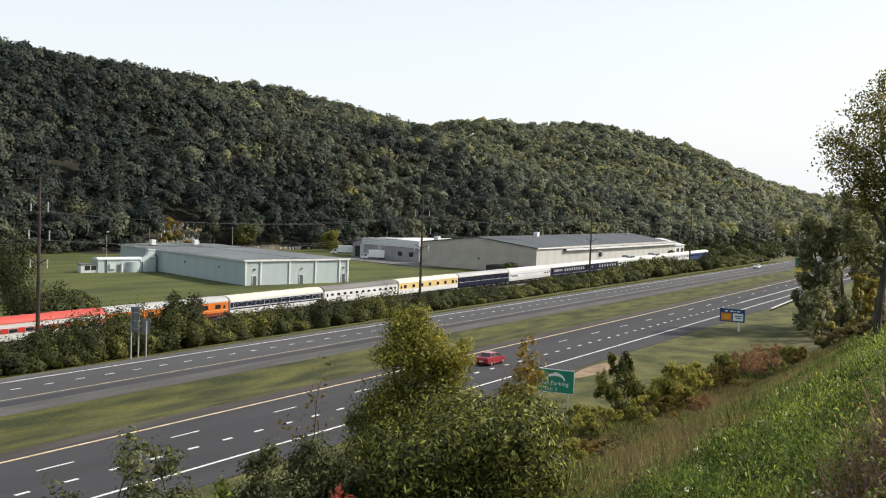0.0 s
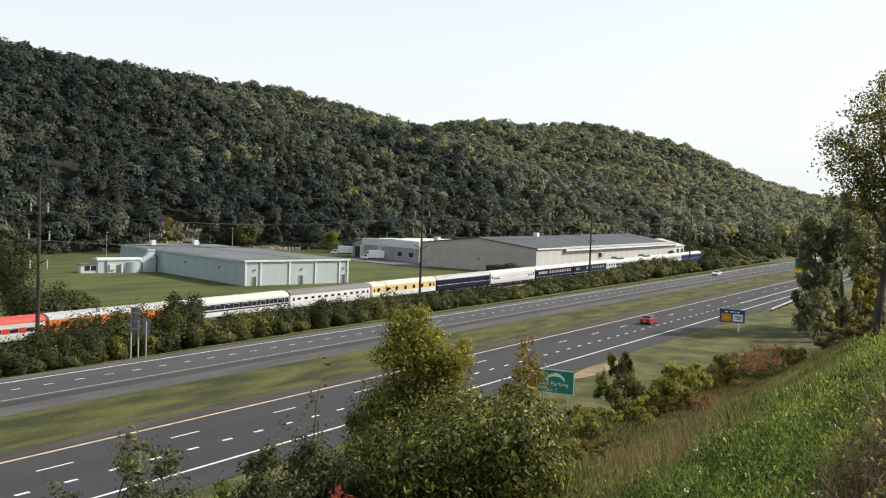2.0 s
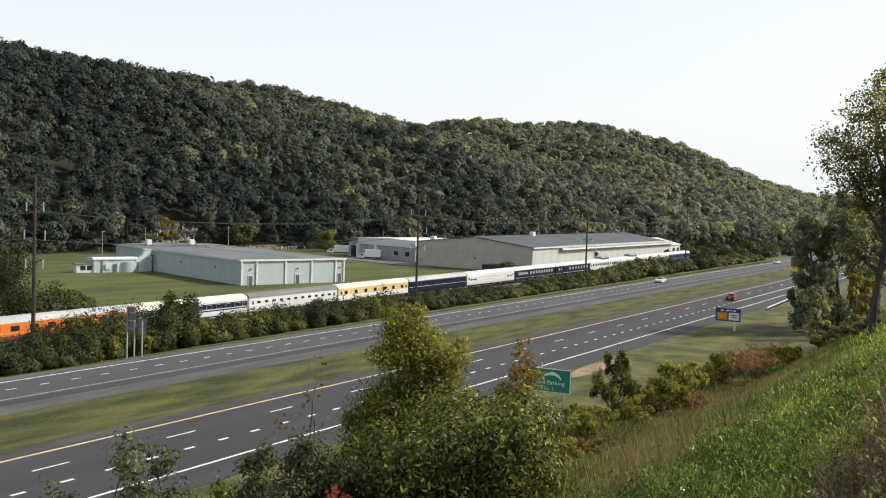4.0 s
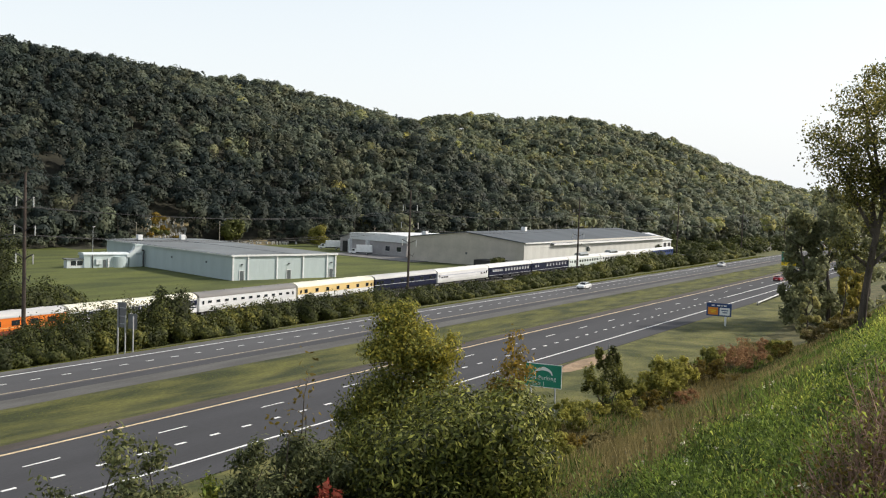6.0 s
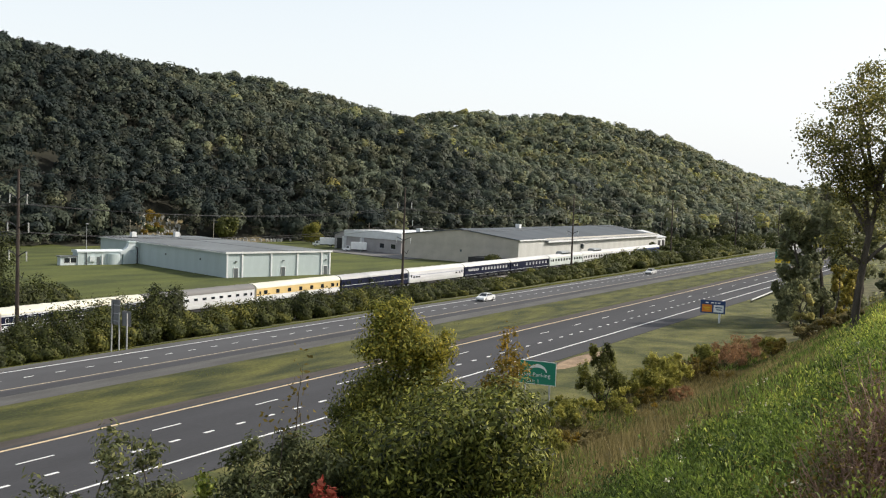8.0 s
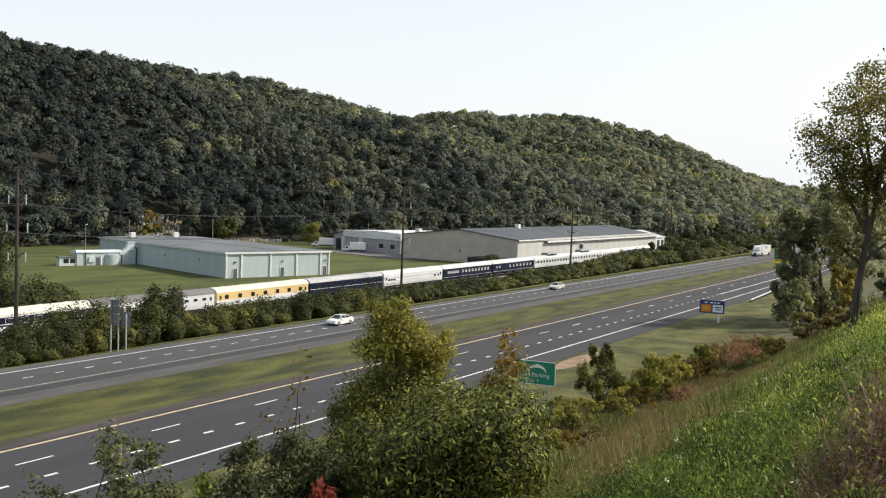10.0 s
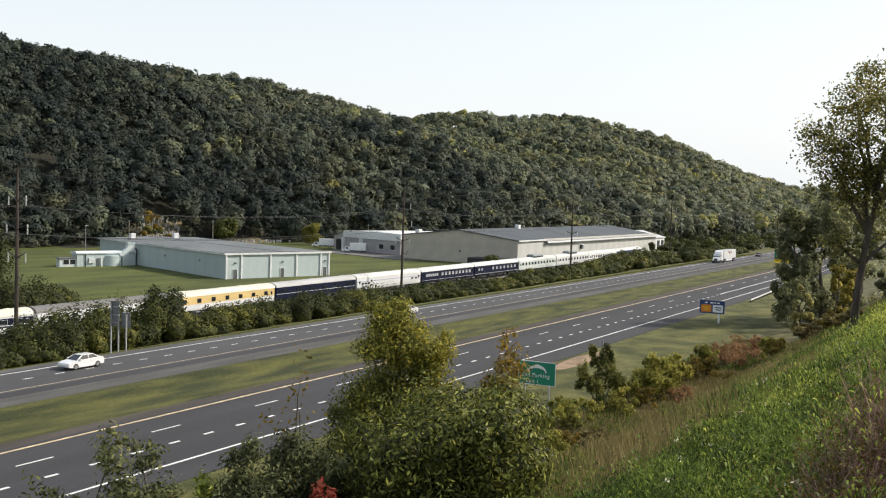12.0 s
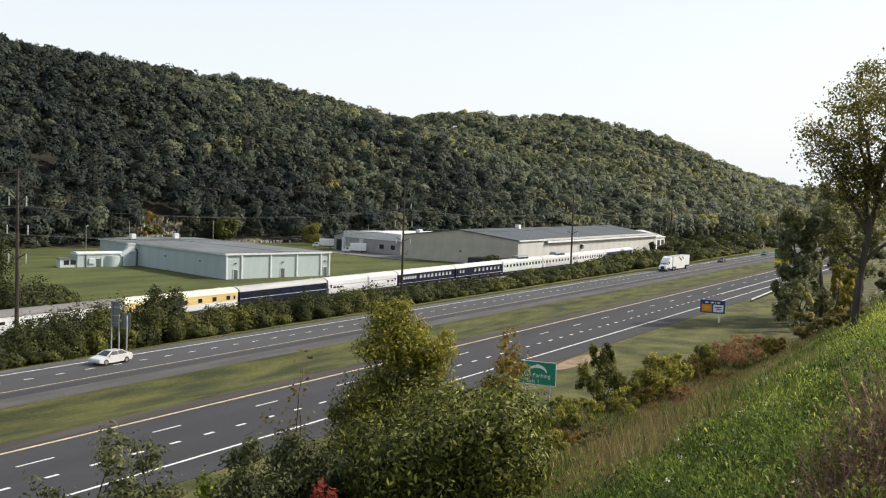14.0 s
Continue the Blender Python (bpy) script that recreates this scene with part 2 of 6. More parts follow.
def face_mesh(name, corners, tint, sides):
    """A mesh of loose faces with so many sides each, and a tint for each corner."""
    n = len(corners)
    k = n // sides
    me = bpy.data.meshes.new(name)
    me.vertices.add(n)
    me.vertices.foreach_set("co", np.ascontiguousarray(corners, np.float32).ravel())
    me.loops.add(n)
    me.loops.foreach_set("vertex_index", np.arange(n, dtype=np.int32))
    me.polygons.add(k)
    me.polygons.foreach_set("loop_start", np.arange(0, n, sides, dtype=np.int32))
    at = me.attributes.new("tint", "FLOAT", "POINT")
    at.data.foreach_set("value", np.ascontiguousarray(tint, np.float32))
    me.update(calc_edges=True)
    return me


def crown_points(rng, centre, radii, count, lumps=9, shell=0.75):
    """Leaf places and facings for a crown made of uneven lumps round its centre."""
    centre, radii = np.asarray(centre, float), np.asarray(radii, float)
    d = rng.normal(size=(lumps, 3))
    d /= np.linalg.norm(d, axis=1, keepdims=True)
    lc = centre + d * radii * rng.uniform(0.35, 0.72, (lumps, 1))
    lr = radii * rng.uniform(0.32, 0.58, (lumps, 1))
    i = rng.integers(0, lumps, count)
    u = rng.normal(size=(count, 3))
    u /= np.linalg.norm(u, axis=1, keepdims=True)
    r = rng.uniform(shell, 1.05, (count, 1))
    P = lc[i] + u * lr[i] * r
    N = u + 0.5 * (P - centre) / radii + rng.normal(size=(count, 3)) * 0.36
    return P, N

# ---- the lie of the land: x along the road, y across the valley ----
FOOT = ((-400, 292), (200, 282), (300, 268), (420, 215), (640, 150), (900, 138), (4200, 138))
RIDGE_Y = ((-400, 500), (400, 478), (600, 443), (700, 402), (835, 370), (960, 350), (4200, 350))
RIDGE_Z = ((-400, 98), (200, 88), (395, 78.2), (437, 78.3), (479, 79.6), (506, 74), (561, 63.8), (605, 59.9), (643, 63), (658, 68.9), (713, 76.9), (777, 73.3), (823, 83.7), (860, 84.3), (901, 66.0), (932, 70), (987, 58), (1041, 61), (1121, 54.5), (1214, 46), (1294, 35), (1414, 34.1), (1594, 34.4), (1768, 37), (2039, 29), (4200, 26))
NEAR_SLOPE = ((-300, 25), (-60, 24), (-15, 22), (0, 17.65), (6, 14.6), (22, 5.6), (31, 0.9), (36, 0.15), (46, -0.12))
STEEP_SLOPE = ((-300, 25), (-60, 24), (-15, 22), (0, 17.6), (6, 13.2), (22, 2.4), (25.5, 0.4), (30, 0.12), (36, 0.1), (46, -0.12))


def curve(pairs, v):
    return np.interp(v, [a for a, b in pairs], [b for a, b in pairs])


def ripple(x, y, s):
    return np.sin(x / s + 1.3 * np.sin(y / (s * 1.7))) * np.cos(y / (s * 0.8) + 0.7 * np.sin(x / (s * 1.3)))


def rail_z(x):
    return -2.33 + 0.005 * (np.asarray(x, float) - 82)


def ground_z(x, y):
    x, y = np.asarray(x, float), np.asarray(y, float)
    flat = -2.2 + 0.0022 * np.clip(x - 250, 0, 400)
    # the slope steepens away from the lookout
    k = np.clip((x - 20) / 25, 0, 1)
    z = np.where(y < 46, curve(NEAR_SLOPE, y) * (1 - k) + curve(STEEP_SLOPE, y) * k + ripple(x, y, 7) * 0.18 * np.clip((36 - y) / 10, 0, 1), -0.1)
    z = np.where((y > 63.3) & (y < 75.4), -0.1 - 0.25 * np.clip((y - 64) / 11, 0, 1) - 0.5 * np.sin(np.clip((y - 63.6) / 11.5, 0, 1) * math.pi) ** 1.3, z)
    z = np.where((y >= 75.4) & (y <= 89.7), -0.7, z)
    z = np.where((y >= 46.9) & (y <= 63.3), -0.4, z)
    k = np.clip((y - 90) / 14, 0, 1)
    z = np.where(y > 90, -0.33 * (1 - k) + (rail_z(x) - 0.75) * k, z)
    k = np.clip((y - 122) / 10, 0, 1)
    z = np.where(y > 122, (rail_z(x) - 0.75) * (1 - k) + flat * k, z)
    yf, yr, zr = curve(FOOT, x), curve(RIDGE_Y, x), curve(RIDGE_Z, x)
    u = np.clip((y - yf) / (yr - yf), 0, 3)
    rise = np.where(u < 1, np.sin(np.clip(u, 0, 1) * math.pi / 2) ** 1.12, 1 - 0.06 * (u - 1))
    return z + np.where(u > 0, rise * (zr - flat) + ripple(x, y, 38) * 4.5 * np.sin(np.clip(u, 0, 1) * math.pi), 0)


def build_ground():
    ys = sorted({-300, -150, -60, -30, -15, -8, -4, *np.arange(-2, 38, 1.5).tolist(), 40, 43, 46.3, 46.8, 46.95, 63.25, 63.45, 64.2, 66, 68, 70, 72, 74, 75.1, 75.45, 89.65, 90.05, 91, 94, 98, 102, 106,
                 110, 114, 118, 122, 125, 128, 132, 137, 140, *np.arange(150, 560, 10).tolist(), 600, 700, 1000, 1500, 4800})
    xs = [-400, -200, -100, -50, -20, *np.arange(-8, 70, 2).tolist(), *np.arange(70, 460, 6).tolist(), *np.arange(460, 1000, 15).tolist(), *np.arange(1000, 2000, 40).tolist(), 2200, 2600, 3200, 4800]
    X, Y = np.meshgrid(xs, ys)
    Z = ground_z(X, Y)
    co = np.stack([X, Y, Z], -1).reshape(-1, 3)
    w = len(xs)
    faces, slots = [], []
    for j in range(len(ys) - 1):
        for i in range(w - 1):
            a = j * w + i
            faces.append((a, a + 1, a + 1 + w, a + w))
            xm, ym = (xs[i] + xs[i + 1]) / 2, (ys[j] + ys[j + 1]) / 2
            if ym < 33:
                slots.append(0)
            elif ym < 47:
                slots.append(1)
            elif ym < 76:
                slots.append(2)
            elif ym < 108:
                slots.append(1)
            elif ym < 126:
                slots.append(3)
            else:
                slots.append(4 if ym < curve(FOOT, xm) - 4 else 6 if in_cemetery(xm, ym) else 5)
    me = bpy.data.meshes.new("ground")
    me.from_pydata(co.tolist(), [], faces)
    for m in (G_SLOPE, G_VERGE, G_MEDIAN, G_GRAVEL, G_MOWN, G_WOOD, G_CLEARING):
        me.materials.append(m)
    me.polygons.foreach_set("material_index", slots)
    me.shade_smooth()
    tagged(new("ground", me), "grassy valley floor rising to a wooded hillside", "ground", kind="structure")


# ---- the two carriageways ----
ROAD_FROM, ROAD_TO = -60, 2600


def strip(name, y0, y1, z, x0, x1, material, parent, thick=0.006, step=0):
    n = max(1, int((x1 - x0) / step)) if step else 1
    bm = bmesh.new()
    for i in range(n):
        a, b = x0 + (x1 - x0) * i / n, x0 + (x1 - x0) * (i + 1) / n
        box(bm, a, b, y0, y1, z, z + thick)
    return part(name, bm, material, parent)


def dash_mesh(name, length, width, material):
    bm = bmesh.new()
    box(bm, -length / 2, length / 2, -width / 2, width / 2, 0, 0.008)
    me = bpy.data.meshes.new(name)
    bm.to_mesh(me)
    bm.free()
    me.materials.append(material)
    return me


def build_roads():
    near = empty("road_near", "grey asphalt carriageway with three lanes and an exit lane", "road", kind="structure")
    bm = bmesh.new()
    prism(bm, [(49.2, -0.4), (62.0, -0.4), (62.0, 0.0), (55.5, 0.05), (49.2, 0.0)], ROAD_FROM, ROAD_TO)
    part("pavement_slab", bm, ASPHALT, near)
    bm = bmesh.new()
    prism(bm, [(46.5, -0.5), (49.196, -0.5), (49.196, -0.004), (46.5, -0.05)], ROAD_FROM, ROAD_TO)
    part("outer_shoulder", bm, ASPHALT, near)
    bm = bmesh.new()
    prism(bm, [(62.004, -0.5), (63.7, -0.5), (63.7, -0.06), (62.004, -0.004)], ROAD_FROM, ROAD_TO)
    part("inner_shoulder", bm, SHOULDER, near, "brownish weathered shoulder")
    top = lambda y: 0.05 * (1 - abs(y - 55.5) / 6.4) + 0.004
    strip("left_edge_line", 61.08, 61.36, top(61.2), ROAD_FROM, ROAD_TO, PAINT_Y, near)
    strip("right_edge_line", 49.70, 49.95, top(49.8), ROAD_FROM, ROAD_TO, PAINT_W, near)
    me = dash_mesh("lane_dash", 3.05, 0.16, PAINT_W)
    for k in range(-6, 40):
        shared("lane_dash", me, near, pose(42.67 + 12.19 * k + 1.52, 57.55, top(57.55)))
    me = dash_mesh("exit_dash", 1.05, 0.28, PAINT_W)
    for k in range(-14, 40):
        x = DOT_X + 3.67 * k
        if x < GORE_X:
            shared("exit_dash", me, near, pose(x, 53.89, top(53.89)))
    strip("exit_line", 53.74, 54.04, top(53.89), GORE_X, GORE_X + 260, PAINT_W, near)

    far = empty("road_far", "light grey two-lane carriageway with worn lane dashes", "road", kind="structure")
    bm = bmesh.new()
    prism(bm, [(79.6, -0.6), (88.2, -0.6), (88.2, -0.24), (83.8, -0.2), (79.6, -0.24)], ROAD_FROM, ROAD_TO)
    part("pavement_slab", bm, ASPHALT_FAR, far)
    bm = bmesh.new()
    prism(bm, [(78.0, -0.9), (79.596, -0.9), (79.596, -0.244), (78.0, -0.28)], ROAD_FROM, ROAD_TO)
    part("inner_shoulder", bm, ASPHALT, far, "dark asphalt shoulder")
    bm = bmesh.new()
    prism(bm, [(75.2, -0.9), (77.996, -0.9), (77.996, -0.29), (75.2, -0.38)], ROAD_FROM, ROAD_TO)
    part("gravel_edge", bm, SHOULDER_FAR, far, "pale gravel edge of the shoulder")
    bm = bmesh.new()
    prism(bm, [(88.204, -0.9), (90.0, -0.9), (90.0, -0.3), (88.204, -0.244)], ROAD_FROM, ROAD_TO)
    part("outer_shoulder", bm, SHOULDER_FAR, far)
    strip("left_edge_line", 80.1, 80.28, -0.228, ROAD_FROM, ROAD_TO, PAINT_Y_WORN, far)
    strip("right_edge_line", 87.42, 87.62, -0.228, ROAD_FROM, ROAD_TO, PAINT_W, far)
    me = dash_mesh("lane_dash", 1.15, 0.16, PAINT_W)
    for k in range(-14, 120):
        shared("lane_dash", me, far, pose(63.48 + 3.7525 * k, 83.85, -0.194))


DOT_X, GORE_X = 72.0, 213.5


# ---- wooded hillside ----
def in_cemetery(x, y):
    """The open grassy foot of the hill with its headstones."""
    up = y - float(curve(FOOT, x))
    q = x - 0.8 * up
    return 253 < q < 273 and -9 < up < 19 or 273 <= q < 318 and up < 2.5


def build_woods():
    rng = np.random.default_rng(11)
    C, R, T = [], [], []
    for x0, x1, s in ((60, 460, 6.8), (460, 900, 7.5), (900, 1500, 10.0), (1500, 2600, 15.0)):
        for x in np.arange(x0, x1, s):
            yf, yr = float(curve(FOOT, x)), float(curve(RIDGE_Y, x))
            for y in np.arange(yf + 2, yr + 12, s * 0.9):
                px, py = x + rng.uniform(-0.55, 0.55) * s, y + rng.uniform(-0.55, 0.55) * s
                if math.atan2(py, px) > radians(56.5) or in_cemetery(px, py):
                    continue
                r = s * rng.choice((0.55, 0.66, 0.78, 0.9, 1.1)) * rng.uniform(0.9, 1.1)
                h = rng.uniform(8.5, 12.5) * (0.88 + 0.012 * s) * (1 + 0.3 * noise.noise(Vector((px / 26, py / 60, 9)))) + 0.4 * r
                C.append((px, py, float(ground_z(px, py)) + h * 0.5))
                R.append((r, r * rng.uniform(0.9, 1.1), h * 0.52))
                patch = noise.noise(Vector((px / 60, py / 45, 3.1)))
                # shaded left flank and hazy far right are put into the leaf tint
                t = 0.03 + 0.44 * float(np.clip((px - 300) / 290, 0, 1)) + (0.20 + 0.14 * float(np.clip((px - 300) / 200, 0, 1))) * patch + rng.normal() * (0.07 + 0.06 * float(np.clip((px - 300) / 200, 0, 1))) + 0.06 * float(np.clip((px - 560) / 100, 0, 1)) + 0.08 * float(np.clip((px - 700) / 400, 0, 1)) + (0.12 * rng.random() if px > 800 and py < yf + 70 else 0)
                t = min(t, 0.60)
                if rng.random() < 0.035 or noise.noise(Vector((px / 30, py / 30, 7.7))) > 0.42 and rng.random() < 0.35:
                    t += rng.uniform(0.2, 0.5)
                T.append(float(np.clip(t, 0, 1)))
    # low growth closes the foot of the wood, its tint lightened along x likewise
    for x in np.arange(140, 900, 3.6):
        for dy in (-2.5, 1.5, 6.0):
            px, py = x + rng.uniform(-2, 2), float(curve(FOOT, x)) + dy + rng.uniform(-2, 2)
            if math.atan2(py, px) > radians(56.5) or in_cemetery(px, py):
                continue
            r = rng.uniform(2.0, 3.6)
            C.append((px, py, float(ground_z(px, py)) + r * rng.uniform(0.5, 1.0) + 0.35 * max(dy, 0)))
            R.append((r, r, r * rng.uniform(0.9, 1.3)))
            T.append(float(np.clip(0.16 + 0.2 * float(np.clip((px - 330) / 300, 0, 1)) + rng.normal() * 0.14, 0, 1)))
    C, R, T = np.array(C), np.array(R), np.array(T)
    dist = np.hypot(C[:, 0], C[:, 1])
    per = np.clip(265 * (R[:, 0] / 5.0) ** 1.6 * (520 / dist) ** 1.5, 60, 1100).astype(int)
    idx = np.repeat(np.arange(len(C)), per)
    lumps = 12
    d = rng.normal(size=(len(C), lumps, 3))
    d /= np.linalg.norm(d, axis=2, keepdims=True)
    d[:, :, 2] = np.where(d[:, :, 2] < -0.55, -d[:, :, 2], d[:, :, 2])
    lc = C[:, None] + d * R[:, None] * rng.uniform(0.42, 0.72, (len(C), lumps, 1))
    lr = R[:, None] * rng.uniform(0.30, 0.50, (len(C), lumps, 1))
    j = rng.integers(0, lumps, len(idx))
    u = rng.normal(size=(len(idx), 3))
    u[:, 2] = np.where(u[:, 2] < -0.35, -u[:, 2], u[:, 2])
    u /= np.linalg.norm(u, axis=1, keepdims=True)
    P = lc[idx, j] + u * lr[idx, j] * rng.uniform(0.72, 1.06, (len(idx), 1))
    away = (P - C[idx])[:, 0] * C[idx, 0] / dist[idx] + (P - C[idx])[:, 1] * C[idx, 1] / dist[idx]
    k = away < 0.25 * R[idx, 0]
    P, u, idx, j = P[k], u[k], idx[k], j[k]
    N = u * 0.9 + 0.6 * (P - C[idx]) / R[idx] + rng.normal(size=P.shape) * 0.36
    size = 1.02 * R[idx, 0] / np.sqrt(per[idx]) * 2.3 * rng.uniform(0.55, 1.3, len(idx))
    shade = rng.normal(0, 0.07, (len(C), lumps))
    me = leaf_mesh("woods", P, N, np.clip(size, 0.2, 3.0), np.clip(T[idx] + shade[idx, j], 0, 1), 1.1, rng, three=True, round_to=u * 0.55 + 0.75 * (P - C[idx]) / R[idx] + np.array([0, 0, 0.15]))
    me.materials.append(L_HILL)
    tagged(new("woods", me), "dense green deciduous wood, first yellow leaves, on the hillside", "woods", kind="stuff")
    # grey trunks along the wood's edge
    bm = bmesh.new()
    for k in range(170):
        x = rng.uniform(150, 1000)
        y = float(curve(FOOT, x)) + rng.uniform(-4, 8)
        if in_cemetery(x, y):
            continue
        z = float(ground_z(x, y))
        rod(bm, (x, y, z - 0.3), (x + rng.uniform(-0.6, 0.6), y, z + rng.uniform(6, 11)), 0.2, 0.07, 5)
    tagged(part("woods_trunks", bm, BARK), "grey-brown trunks at the foot of the wood", "tree trunks", kind="stuff")


# ---- railway and train ----
RAIL_Y = 118.9
CAR = 25.9


def coat(name, col, rough=0.45, var=0.10):
    return mat(name, col, rough, var, 0.5, 0.05, fine=18, streak=(0.3, 1, 2.5), spec=0.15 if max(col) < 0.1 else 0.4)


C_WHITE, C_CREAM, C_SILVER = coat("car_white", (0.62, 0.63, 0.64)), coat("car_cream", (0.66, 0.635, 0.52)), coat("car_silver", (0.55, 0.56, 0.55), 0.35)
C_YELLOW, C_NAVY, C_ORANGE = coat("car_yellow", (0.62, 0.46, 0.20)), coat("car_navy", (0.008, 0.011, 0.03)), coat("car_orange", (0.62, 0.16, 0.02))
C_RED, C_BLUE, C_GREYROOF = coat("car_red", (0.46, 0.03, 0.02)), coat("car_blue", (0.014, 0.035, 0.13)), coat("roof_grey", (0.42, 0.42, 0.42), 0.6)
C_REDROOF, C_PALE = coat("roof_red", (0.50, 0.075, 0.055), 0.6), coat("car_pale_green", (0.50, 0.55, 0.52))
C_DOME = coat("dome_grey", (0.22, 0.24, 0.24), 0.4)
C_WHITEROOF, C_DARKROOF = coat("roof_white", (0.60, 0.60, 0.58), 0.6), coat("roof_dark_grey", (0.17, 0.165, 0.16), 0.75)


# reflected sky is put into the pane colour
SKY_PANES = mat("sky_pale_panes", (0.42, 0.43, 0.44), 0.12, 0.35, 1.2, spec=0.6)


def build_railway():
    track = empty("railway_track", "steel rails on wooden ties in grey ballast", "railway", kind="structure")
    x0, x1 = -60, 900
    tilt = Matrix.Translation((0, RAIL_Y, float(rail_z(0)))) @ Matrix.Rotation(-math.atan(0.005), 4, "Y")
    track.matrix_basis = tilt
    bm = bmesh.new()
    prism(bm, [(-3.6, -0.9), (3.6, -0.9), (1.9, -0.22), (-1.9, -0.22)], x0, x1)
    part("ballast_bed", bm, G_GRAVEL, track)
    for s in (-0.7525, 0.7525):
        bm = bmesh.new()
        prism(bm, [(s - 0.07, -0.18), (s + 0.07, -0.18), (s + 0.07, -0.15), (s + 0.012, -0.13), (s + 0.012, -0.04), (s + 0.036, -0.03), (s + 0.036, 0), (s - 0.036, 0), (s - 0.036, -0.03), (s - 0.012, -0.04), (s - 0.012, -0.13), (s - 0.07, -0.15)], x0, x1)
        part("rail", bm, DARK, track)
    bm = bmesh.new()
    box(bm, -0.11, 0.11, -1.3, 1.3, -0.28, -0.18)
    me = bpy.data.meshes.new("tie")
    bm.to_mesh(me)
    bm.free()
    me.materials.append(POLEWOOD)
    for k in range(260):
        shared("tie", me, track, pose(60 + k * 1.4, 0, 0))


def window_mesh(name, w, h, frame_mat, pane=None):
    bm = bmesh.new()
    box(bm, -w / 2 - 0.035, w / 2 + 0.035, -0.03, 0.0, -h / 2 - 0.035, h / 2 + 0.035)
    box(bm, -w / 2, w / 2, -0.035, -0.004, -h / 2, h / 2, slot=1)
    me = bpy.data.meshes.new(name)
    bm.to_mesh(me)
    bm.free()
    me.materials.append(frame_mat)
    me.materials.append(pane or GLASS)
    return me


def bogie(parent, x):
    b = part("bogie", boxes((x - 1.9, x + 1.9, -1.15, -0.95, 0.35, 0.68), (x - 1.9, x + 1.9, 0.95, 1.15, 0.35, 0.68), (x - 0.35, x + 0.35, -1.2, 1.2, 0.45, 0.85), bevel=0.03), DARK, parent)
    for dx in (-1.25, 1.25):
        for s in (-0.77, 0.77):
            bm = bmesh.new()
            rod(bm, (x + dx, s - 0.07, 0.46), (x + dx, s + 0.07, 0.46), 0.46, seg=16)
            part("wheel", bm, DARK, b)


